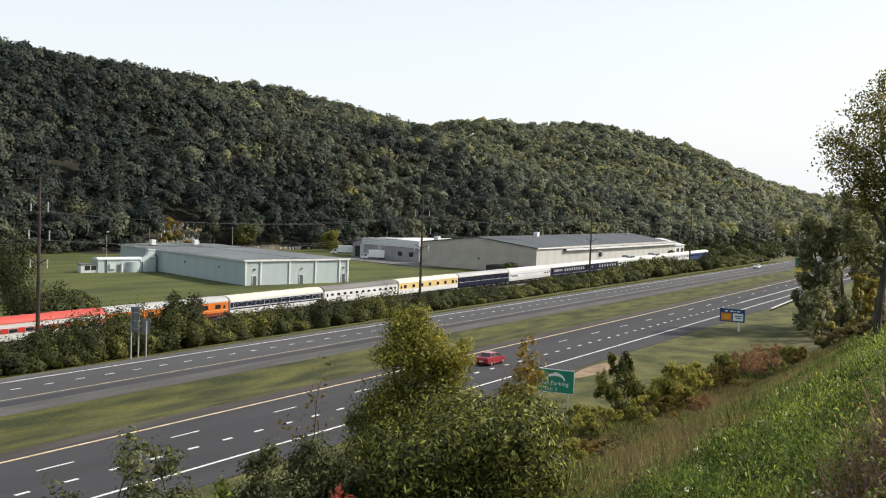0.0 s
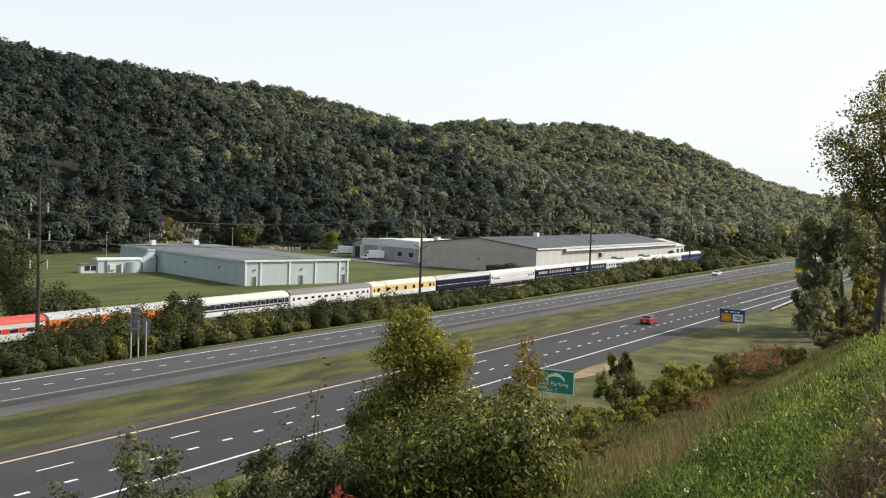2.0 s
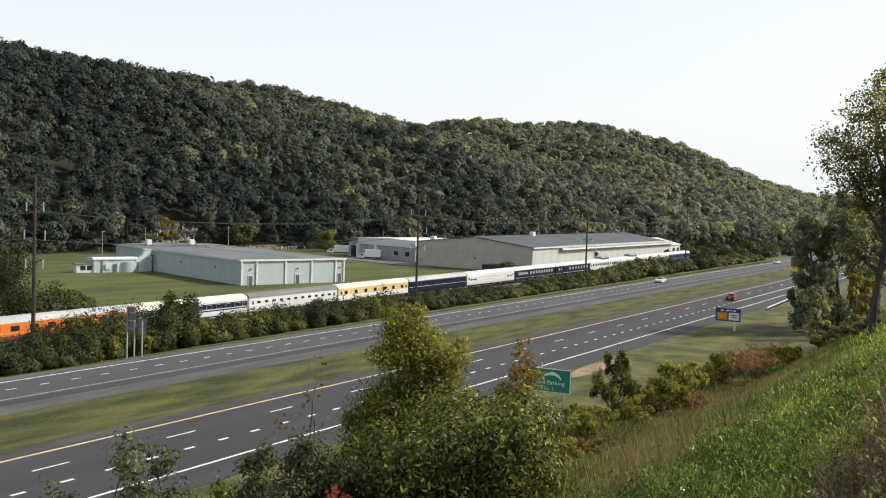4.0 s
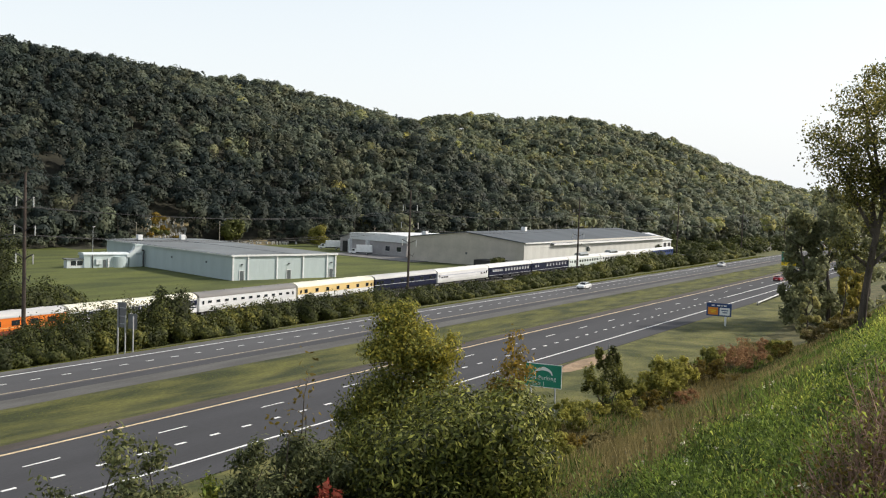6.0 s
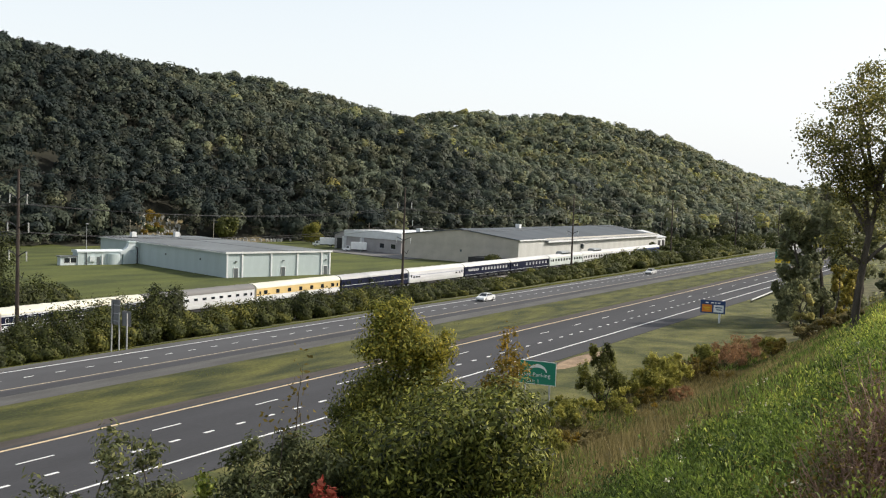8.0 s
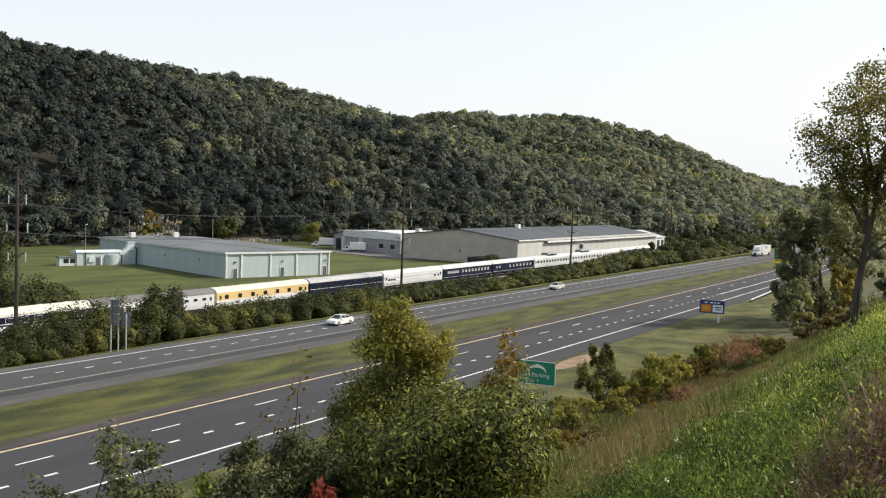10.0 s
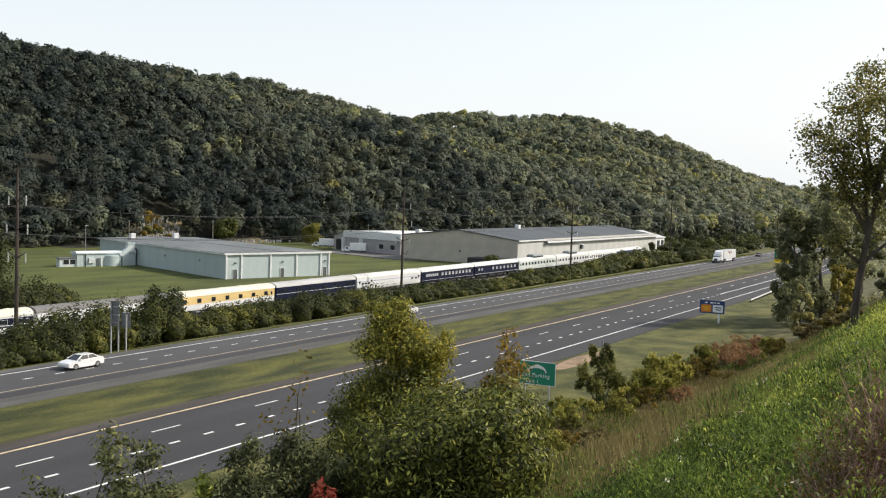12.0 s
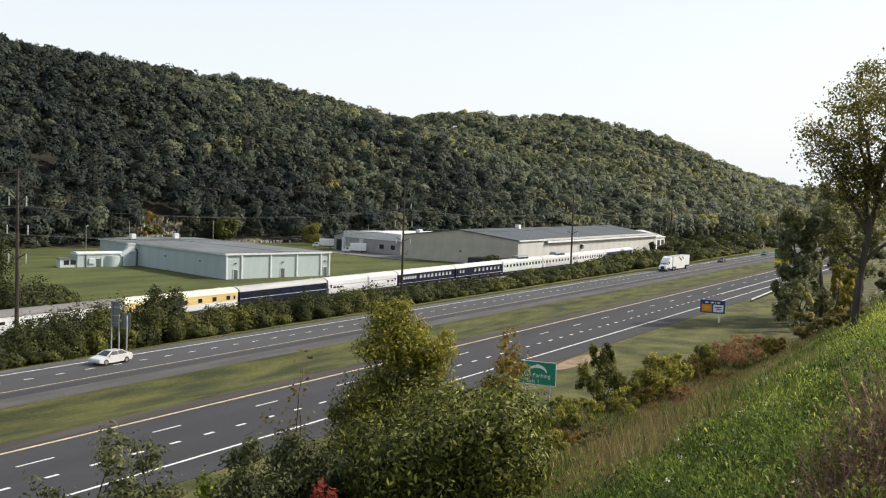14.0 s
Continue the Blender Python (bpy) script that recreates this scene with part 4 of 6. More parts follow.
def bush(x, y, r, h, rng, tint, material, leaf=0.28, count=420, name="bush", label="dense green roadside bush", category="bush", group="hedge along the railway", dz=0.0):
    z = float(ground_z(x, y)) + dz
    o = empty(name, label, category, group, pose(x, y, z))
    P, N = crown_points(rng, (0, 0, h * 0.42), (r, r, h * 0.6), count, 16, 0.62)
    keep = P[:, 2] > 0.05
    Q = P[keep] + np.array((x, y, 0))
    # rippled tint stands in for lit mound tops and dark gaps
    clump = 0.34 * ripple(Q[:, 0] + 0.6 * Q[:, 2], Q[:, 1] - 1.3 * Q[:, 2], 0.55) * np.clip(r / 2, 0, 1)
    foliage("leaves", P[keep], N[keep], leaf * rng.uniform(0.7, 1.3, keep.sum()), np.clip(tint + clump + rng.normal(0, 0.07, keep.sum()), 0, 1), material, o, rng, three=True, round_to=N[keep] * 0.5 + (P[keep] - np.array((0, 0, h * 0.2))) / np.array((r, r, h * 0.8)))
    bm = bmesh.new()
    for _ in range(3):
        rod(bm, (rng.uniform(-0.2, 0.2) * r, rng.uniform(-0.2, 0.2) * r, -0.3), (rng.uniform(-0.6, 0.6) * r, rng.uniform(-0.6, 0.6) * r, h * 0.75), 0.06, 0.02, 5)
    part("trunk", bm, BARK, o)
    return o


HEDGE_TOP = ((30, 4.6), (74, 4.1), (77, 4.7), (80.5, 7.3), (92, 7.6), (98, 7.3), (104, 4.9), (112, 4.4), (120, 5.0), (150, 4.9), (160, 4.7), (177, 4.1), (194, 3.7), (218, 3.2), (228, 4.1), (255, 3.6), (273, 4.9), (293, 6.4), (322, 6.2), (352, 3.0), (380, 4.0), (425, 3.7), (440, 3.0))


def thicket(name, label, spots, rng, leaf, count):
    """Far bushes that nobody could count, joined: (x, y, radius, height, tint) each."""
    Ps, Ns, Ts, Os = [], [], [], []
    for x, y, r, h, t in spots:
        P, N = crown_points(rng, (0, 0, h * 0.42), (r, r, h * 0.6), count, 14, 0.62)
        k = P[:, 2] > 0.05
        Os.append(N[k] * 0.5 + (P[k] - np.array((0, 0, h * 0.2))) / np.array((r, r, h * 0.8)))
        Ps.append(P[k] + np.array((x, y, float(ground_z(x, y))))), Ns.append(N[k]), Ts.append(np.clip(t + rng.normal(0, 0.07, k.sum()), 0, 1))
    P = np.concatenate(Ps)
    me = leaf_mesh(name, P, np.concatenate(Ns), leaf * rng.uniform(0.7, 1.3, len(P)), np.concatenate(Ts), 1.2, rng, 0.15, True, np.concatenate(Os))
    me.materials.append(L_BUSH)
    tagged(new(name, me), label, "bushes", kind="stuff")


def hedge_foot(x):
    return float(np.interp(x, [60, 74, 84, 97, 112, 150, 240, 330, 440], [93.2, 95.2, 97.4, 99.6, 100.4, 100.2, 98.9, 97.8, 97.3]))


def build_hedge():
    rng = np.random.default_rng(5)
    far_spots, scrub = [], []
    x = 34.0
    while x < 436:
        far = x / 130
        top = float(curve(HEDGE_TOP, x))
        for y0, share in ((hedge_foot(x) + 1.9, 0.45), (hedge_foot(x) + 4.4, 0.74), (104.0, 0.98), (107.6, 0.84)):
            if rng.random() < 0.08 and not 76 < x < 100:
                continue
            h = top * share * (rng.uniform(0.94, 1.08) if 78 < x < 100 else rng.uniform(0.78, 1.14))
            tint = float(np.clip(0.40 + 0.46 * noise.noise(Vector((x / 14, y0 / 6, 1))) + rng.normal() * 0.12, 0.05, 0.95))
            bx, by, br = x + rng.uniform(-1.6, 1.6), y0 + rng.uniform(-0.9, 0.9), rng.uniform(1.5, 2.2) if share < 0.5 else rng.uniform(2.3, 3.5)
            # near end's shadows are painted by a darker tint; far end tinted lighter
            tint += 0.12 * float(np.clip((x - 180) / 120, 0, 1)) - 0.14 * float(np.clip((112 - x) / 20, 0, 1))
            if x > 215:
                far_spots.append((bx, by, br, h, tint))
                continue
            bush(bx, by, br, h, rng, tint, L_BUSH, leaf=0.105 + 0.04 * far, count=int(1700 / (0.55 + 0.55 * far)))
        x += 3.7
    # scrub beyond the warehouse, between railway and hill
    for _ in range(70):
        x, y = rng.uniform(436, 700), rng.uniform(100, 140)
        if abs(y - RAIL_Y) < 4:
            continue
        scrub.append((x, y, rng.uniform(2.5, 5.0), rng.uniform(2.5, 6.0), float(rng.uniform(0.2, 0.7))))
    for _ in range(16):
        x, y = rng.uniform(416, 480), rng.uniform(124, 134)
        scrub.append((x, y, rng.uniform(2.0, 3.2), rng.uniform(2.2, 3.4), float(rng.uniform(0.1, 0.4))))
    for _ in range(70):
        x = rng.uniform(438, 640)
        y = rng.uniform(126, max(130.0, float(curve(FOOT, x))))
        scrub.append((x, y, rng.uniform(2.5, 5.5), rng.uniform(2.0, 5.0), float(rng.uniform(0.1, 0.5))))
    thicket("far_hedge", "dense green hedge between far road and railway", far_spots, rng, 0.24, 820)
    thicket("railway_scrub", "scrubby green bushes beyond the warehouse", scrub, rng, 0.40, 340)
    # taller trees standing in the hedge
    for x, y, r, h, t in ((102.9, 105.8, 3.4, 8.7, 0.08), (100.6, 105.6, 2.3, 7.3, 0.1), (105.6, 106.3, 2.6, 7.6, 0.06), (352, 100, 4.5, 6.5, 0.3), (341, 99, 3.6, 5.0, 0.25), (362, 104, 3.6, 4.6, 0.3), (93, 127, 4.6, 8.6, 0.2), (97, 129, 4.2, 8.0, 0.18), (102, 131, 4.0, 6.4, 0.25), (107, 133, 3.4, 4.6, 0.45), (114.4, 162, 5.0, 18, 0.12), (119.5, 172, 4.5, 14, 0.08)):
        bush(x, y, r, h, rng, t, L_BUSH, leaf=0.17, count=4200, name="small_tree", label="rounded dark green small tree in the hedge", category="tree", group="trees by the railway")


def leafy(name, label, category, x, y, blobs, leaf, long, material, rng, stems=5, h=2.0, group="", shell=0.45, lumps=14, bark=BARK, vary=0.13):
    """A shrub or sapling of leaf blobs: (centre, radii, count, tint) in its own space."""
    o = empty(name, label, category, group, pose(x, y, float(ground_z(x, y))))
    Ps, Ns, Ts = [], [], []
    for c, rad, n, t in blobs:
        P, N = crown_points(rng, c, rad, n, lumps, shell)
        Ps.append(P), Ns.append(N), Ts.append(np.clip(t + rng.normal(0, vary, n), 0, 1))
    P, N, T = np.concatenate(Ps), np.concatenate(Ns), np.concatenate(Ts)
    foliage("leaves", P, N, leaf * rng.uniform(0.65, 1.3, len(P)), T, material, o, rng, long)
    bm = bmesh.new()
    for _ in range(stems):
        c, rad = blobs[rng.integers(len(blobs))][:2]
        e = Vector(c) + Vector((rng.uniform(-0.4, 0.4) * rad[0], rng.uniform(-0.4, 0.4) * rad[1], rad[2] * rng.uniform(-0.3, 0.3)))
        limbs(bm, rng, (rng.uniform(-0.1, 0.1) * h, rng.uniform(-0.1, 0.1) * h, -0.3), e, 0.01 * h + 0.006, 0, 0.3, 5)
    part("trunk", bm, bark, o)
    return o


def ahead(yaw, d):
    """The place d metres off the eye, yaw degrees to the left of the road's direction."""
    return d * math.cos(radians(yaw)), d * math.sin(radians(yaw))


def build_near_plants():
    rng = np.random.default_rng(8)
    x, y = ahead(33.0, 20)
    # light top and right lobe, dark foot: sun and shade in the tint
    leafy("young_tree", "young green tree, yellowing top tinted as if sunlit, on the slope", "tree", x, y,
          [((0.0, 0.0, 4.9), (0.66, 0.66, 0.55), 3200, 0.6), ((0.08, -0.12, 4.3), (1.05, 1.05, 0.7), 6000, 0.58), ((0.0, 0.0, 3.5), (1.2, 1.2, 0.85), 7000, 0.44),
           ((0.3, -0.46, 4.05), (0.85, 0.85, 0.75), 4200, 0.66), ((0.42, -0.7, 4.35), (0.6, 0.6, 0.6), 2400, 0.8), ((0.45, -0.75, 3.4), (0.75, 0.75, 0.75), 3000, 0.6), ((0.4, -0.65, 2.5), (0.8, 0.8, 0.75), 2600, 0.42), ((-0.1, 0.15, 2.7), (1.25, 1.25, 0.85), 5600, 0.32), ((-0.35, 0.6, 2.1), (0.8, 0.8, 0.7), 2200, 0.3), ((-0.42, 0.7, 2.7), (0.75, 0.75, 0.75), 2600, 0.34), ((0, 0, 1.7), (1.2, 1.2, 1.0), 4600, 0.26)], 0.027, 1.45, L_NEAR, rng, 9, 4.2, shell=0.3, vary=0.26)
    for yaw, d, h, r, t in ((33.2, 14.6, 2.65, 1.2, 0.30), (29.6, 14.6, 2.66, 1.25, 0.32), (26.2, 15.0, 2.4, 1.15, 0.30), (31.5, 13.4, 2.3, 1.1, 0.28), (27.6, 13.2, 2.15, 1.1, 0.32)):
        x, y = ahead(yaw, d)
        # upper leaves tinted lighter than the shaded lower ones
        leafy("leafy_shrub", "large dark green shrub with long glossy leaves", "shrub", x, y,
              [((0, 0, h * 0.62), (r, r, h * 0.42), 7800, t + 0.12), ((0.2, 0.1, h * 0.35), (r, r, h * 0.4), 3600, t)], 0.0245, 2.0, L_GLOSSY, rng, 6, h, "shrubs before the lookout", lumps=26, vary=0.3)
    # saplings and bushes along the foot of the picture
    for name, label, yaw, d, h, r, t, m, n in (
            ("bush", "loose grey-green bush with small leaves", 48.4, 13.0, 3.95, 0.55, 0.45, L_LOOSE, 900), ("bush", "loose grey-green bush with small leaves", 46.6, 13.2, 3.7, 0.45, 0.4, L_LOOSE, 600),
            ("bush", "loose grey-green bush with small leaves", 52.4, 13.0, 3.75, 0.6, 0.45, L_LOOSE, 800), ("bush", "dark green bush with dense leaves", 41.2, 13.6, 3.15, 0.55, 0.3, L_LOOSE, 1400),
            ("bush", "dark green bush with dense leaves", 38.8, 14.2, 3.1, 0.7, 0.26, L_LOOSE, 1900), ("bush", "dark green bush with dense leaves", 37.0, 14.0, 2.6, 0.7, 0.3, L_LOOSE, 1500),
            ("sumac_bush", "red autumn sumac bush on the slope", 36.6, 12.6, 1.98, 0.36, 0.55, L_CRIMSON, 600),
            ("bush", "loose grey-green bush with small leaves", 50.4, 13.2, 3.3, 0.5, 0.5, L_LOOSE, 900), ("weed_clump", "tall yellowing weeds on the slope", 45.0, 13.2, 2.75, 0.5, 0.5, L_DRY, 700),
            ("weed_clump", "tall yellowing weeds on the slope", 43.4, 13.6, 2.85, 0.45, 0.7, L_GRASS, 700), ("bush", "loose grey-green bush with small leaves", 54.0, 13.0, 3.4, 0.5, 0.4, L_LOOSE, 800),
            ("sapling", "thin sapling with orange and yellow leaves", 26.0, 21.5, 3.9, 0.62, 0.6, L_AUTUMN, 700), ("sapling", "thin sapling with orange and yellow leaves", 27.0, 21.3, 3.0, 0.5, 0.5, L_AUTUMN, 500)):
        x, y = ahead(yaw, d)
        z0 = h * 0.72
        # tint drops from top blob to foot: light from above in leaf colour
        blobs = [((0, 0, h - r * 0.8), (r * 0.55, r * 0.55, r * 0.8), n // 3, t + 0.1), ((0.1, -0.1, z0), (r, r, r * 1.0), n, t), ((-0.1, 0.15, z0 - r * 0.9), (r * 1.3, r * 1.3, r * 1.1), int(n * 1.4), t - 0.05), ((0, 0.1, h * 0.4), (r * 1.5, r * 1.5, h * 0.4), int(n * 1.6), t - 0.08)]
        if m is L_LOOSE:
            blobs = [(c, (a * 1.2, b * 1.2, e), int(k * 1.6), q) for c, (a, b, e), k, q in blobs]
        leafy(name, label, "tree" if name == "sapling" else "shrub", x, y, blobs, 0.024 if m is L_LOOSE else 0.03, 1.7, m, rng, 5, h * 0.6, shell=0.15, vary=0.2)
    # a nearly bare sapling
    x, y = ahead(40.2, 14.4)
    o = empty("bare_sapling", "thin nearly leafless sapling with a few brown leaves", "tree", m=pose(x, y, float(ground_z(x, y))))
    bm = bmesh.new()
    ends = []
    for dx in (-0.15, 0.0, 0.12):
        ends += limbs(bm, rng, (dx, 0, -0.2), (dx * 3.0 + 0.25, dx - 0.42, 3.7 - abs(dx) * 3.2), 0.03, 1, 0.26, 4)
    part("trunk", bm, BARK, o)
    P = np.array([list(e) for e in ends for _ in range(9)]) + rng.normal(0, 0.1, (len(ends) * 9, 3))
    foliage("leaves", P, rng.normal(size=P.shape), 0.03, rng.uniform(0, 0.6, len(P)), L_AUTUMN, o, rng, 1.4)
    # dry twiggy bushes close to the eye
    for yaw, d, hh in ((5.0, 7.0, 0.8), (6.1, 6.8, 0.62), (4.6, 8.2, 0.84), (5.7, 8.2, 0.58), (7.0, 6.5, 0.46), (7.9, 6.3, 0.3)):
        x, y = ahead(yaw, d)
        o = empty("dry_bush", "dry bush of reddish-brown twigs on the slope", "shrub", "dry bushes", pose(x, y, float(ground_z(x, y))))
        bm = bmesh.new()
        for _ in range(64):
            a = rng.uniform(0, 2 * math.pi)
            e = Vector((math.cos(a) * rng.uniform(0.05, 0.40), math.sin(a) * rng.uniform(0.05, 0.40), hh * rng.uniform(0.45, 1.0)))
            limbs(bm, rng, (e.x * 0.2, e.y * 0.2, -0.1), e, 0.0085, 1, 0.35, 3)
        part("branchwork", bm, mat("reddish_twigs", (0.26, 0.165, 0.125), 0.9, 0.4, 6), o)
        P = rng.normal(0, 1, (520, 3)) * np.array((0.2, 0.2, 0.12)) + np.array((0, 0, hh * 0.5))
        foliage("leaves", P, rng.normal(size=P.shape), 0.012, rng.uniform(0, 0.3, 520), L_AUTUMN, o, rng, 1.4)
    # shrubs along the foot of the slope
    rows = ((86.5, 32.6, 1.6, 5.9, 0.12, L_BUSH), (88, 31.2, 1.3, 3.6, 0.2, L_BUSH), (95, 30.2, 2.0, 4.0, 0.62, L_BUSH), (93, 29.2, 1.5, 3.0, 0.75, L_BUSH), (99, 29.6, 1.7, 3.9, 0.7, L_BUSH), (85, 30.4, 1.5, 2.3, 0.7, L_BUSH), (89, 29.0, 1.3, 1.7, 0.25, L_AUTUMN),
            (94, 28.0, 1.5, 1.5, 0.55, L_RED), (105, 29.2, 1.8, 2.6, 0.12, L_AUTUMN), (110, 29.4, 1.7, 3.1, 0.3, L_BUSH), (108, 28.0, 1.6, 2.2, 0.1, L_AUTUMN), (117, 28.6, 1.9, 2.9, 0.6, L_RED), (122, 28.2, 2.0, 3.1, 0.7, L_RED), (126, 27.0, 1.8, 2.6, 0.55, L_RED),
            (120, 23.8, 1.6, 2.9, 0.5, L_BUSH), (116, 22.4, 1.3, 2.0, 0.3, L_AUTUMN), (118, 19.8, 1.5, 1.9, 0.3, L_DRY), (112, 17.6, 1.4, 1.7, 0.35, L_DRY), (106, 15.6, 1.3, 1.7, 0.2, L_AUTUMN), (98, 13.4, 1.2, 1.5, 0.3, L_DRY), (92, 11.6, 1.1, 1.4, 0.2, L_DRY),
            (79, 32.4, 1.5, 2.6, 0.6, L_BUSH), (76, 31.0, 1.4, 2.2, 0.5, L_BUSH), (66, 28.4, 1.6, 2.6, 0.55, L_BUSH), (60, 26.4, 1.5, 2.2, 0.45, L_BUSH), (70, 29.0, 1.3, 1.6, 0.4, L_AUTUMN), (56, 23.8, 1.2, 1.6, 0.6, L_AUTUMN), (64, 24.2, 1.4, 1.5, 0.5, L_DRY), (72, 27.0, 1.3, 1.4, 0.4, L_DRY))
    for x, y, r, h, t, m in rows:
        look_of = {"bush_leaves": "green shrub at the foot of the grassy slope", "autumn_leaves": "shrub with yellow and brown autumn leaves", "red_leaves": "low sumac shrub turned red", "dry_grass": "dry brown weed thicket"}[m.name]
        # low body tinted as shaded, upper clumps as lit
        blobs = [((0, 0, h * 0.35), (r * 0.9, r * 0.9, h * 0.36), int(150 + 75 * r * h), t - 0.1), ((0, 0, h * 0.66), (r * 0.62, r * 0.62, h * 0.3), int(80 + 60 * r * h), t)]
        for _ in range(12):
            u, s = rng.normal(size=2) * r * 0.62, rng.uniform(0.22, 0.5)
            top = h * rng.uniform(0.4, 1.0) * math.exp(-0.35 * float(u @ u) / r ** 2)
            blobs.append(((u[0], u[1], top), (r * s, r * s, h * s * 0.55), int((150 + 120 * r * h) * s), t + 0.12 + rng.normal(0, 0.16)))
        if m in (L_RED, L_AUTUMN):
            blobs = [(c, q, int(n * (0.4 if m is L_RED else 0.55)), v) for c, q, n, v in blobs]
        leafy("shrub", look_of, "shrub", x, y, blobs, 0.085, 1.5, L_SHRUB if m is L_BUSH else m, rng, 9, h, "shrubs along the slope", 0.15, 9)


def blades(name, label, category, X, Y, height, width, material, tint, rng, lean=0.35, kind="stuff"):
    """Upright grass blades: one narrow leaning face each."""
    n = len(X)
    Z = ground_z(X, Y)
    a = rng.uniform(0, 2 * math.pi, n)
    w = np.stack([np.cos(a), np.sin(a), np.zeros(n)], 1) * (width * rng.uniform(0.6, 1.4, n))[:, None]
    b = rng.uniform(0, 2 * math.pi, n)
    h = height * rng.uniform(0.55, 1.25, n)
    tip = np.stack([np.cos(b) * h * lean * rng.uniform(0.2, 1.6, n), np.sin(b) * h * lean * rng.uniform(0.2, 1.6, n), h], 1)
    base = np.stack([X, Y, Z - 0.03], 1)
    c = np.stack([base - w, base + w, base + tip], 1).reshape(-1, 3)
    me = face_mesh(name, c, np.repeat(tint, 3), 3)
    me.materials.append(material)
    return tagged(new(name, me), label, category, kind=kind)


def weed_mounds(name, label, cx, cy, r, h, tone, per, rng):
    """Weeds growing in mounds: arching lance-shaped leaves that stand out from each mound, one folded face each."""
    idx = np.repeat(np.arange(len(cx)), per)
    n = len(idx)
    far = np.hypot(cx, cy)[idx]
    u = rng.normal(size=(n, 3))
    u[:, 2] = np.abs(u[:, 2])
    u /= np.linalg.norm(u, axis=1, keepdims=True)
    base = np.stack([cx[idx], cy[idx], ground_z(cx[idx], cy[idx])], 1) + u * np.stack([r[idx], r[idx], h[idx]], 1) * rng.uniform(0.45, 1.0, (n, 1))
    out = u + rng.normal(0, 0.45, (n, 3))
    out[:, 2] += 0.35
    out /= np.linalg.norm(out, axis=1, keepdims=True)
    side = np.cross(out, rng.normal(size=(n, 3)) * 0.5 + np.array([0, 0, 1.0]))
    side /= np.linalg.norm(side, axis=1, keepdims=True) + 1e-6
    ln = (rng.uniform(0.04, 0.10, n) * (0.5 + 0.028 * far))[:, None]
    wd = ln * rng.uniform(0.08, 0.18, (n, 1))
    z = np.array([0, 0, 1.0])
    mid = base + out * ln * 0.55 + z * ln * 0.08
    tip = base + out * ln - z * ln * rng.uniform(0.0, 0.35, (n, 1))
    c = np.stack([base, mid - side * wd, tip, mid + side * wd], 1).reshape(-1, 3)
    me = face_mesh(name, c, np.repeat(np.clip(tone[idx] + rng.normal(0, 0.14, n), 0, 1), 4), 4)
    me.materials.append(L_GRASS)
    return tagged(new(name, me), label, "weeds", kind="stuff")


def patchy(X, Y, s):
    return ripple(X, Y, s) * 0.5 + ripple(X + 31, Y * 1.3 + 7, s * 0.43) * 0.5


def lush_reach(X, Y):
    return np.interp(np.degrees(np.arctan2(Y, X)), [0, 4, 5.6, 6.8, 8.7, 11.6, 14.6, 17.6, 20.8, 22.4, 36], [44, 42, 36, 24, 18.6, 15.3, 15.6, 14.2, 13.2, 13.0, 11]) + patchy(X, Y, 2.3) * 2.4


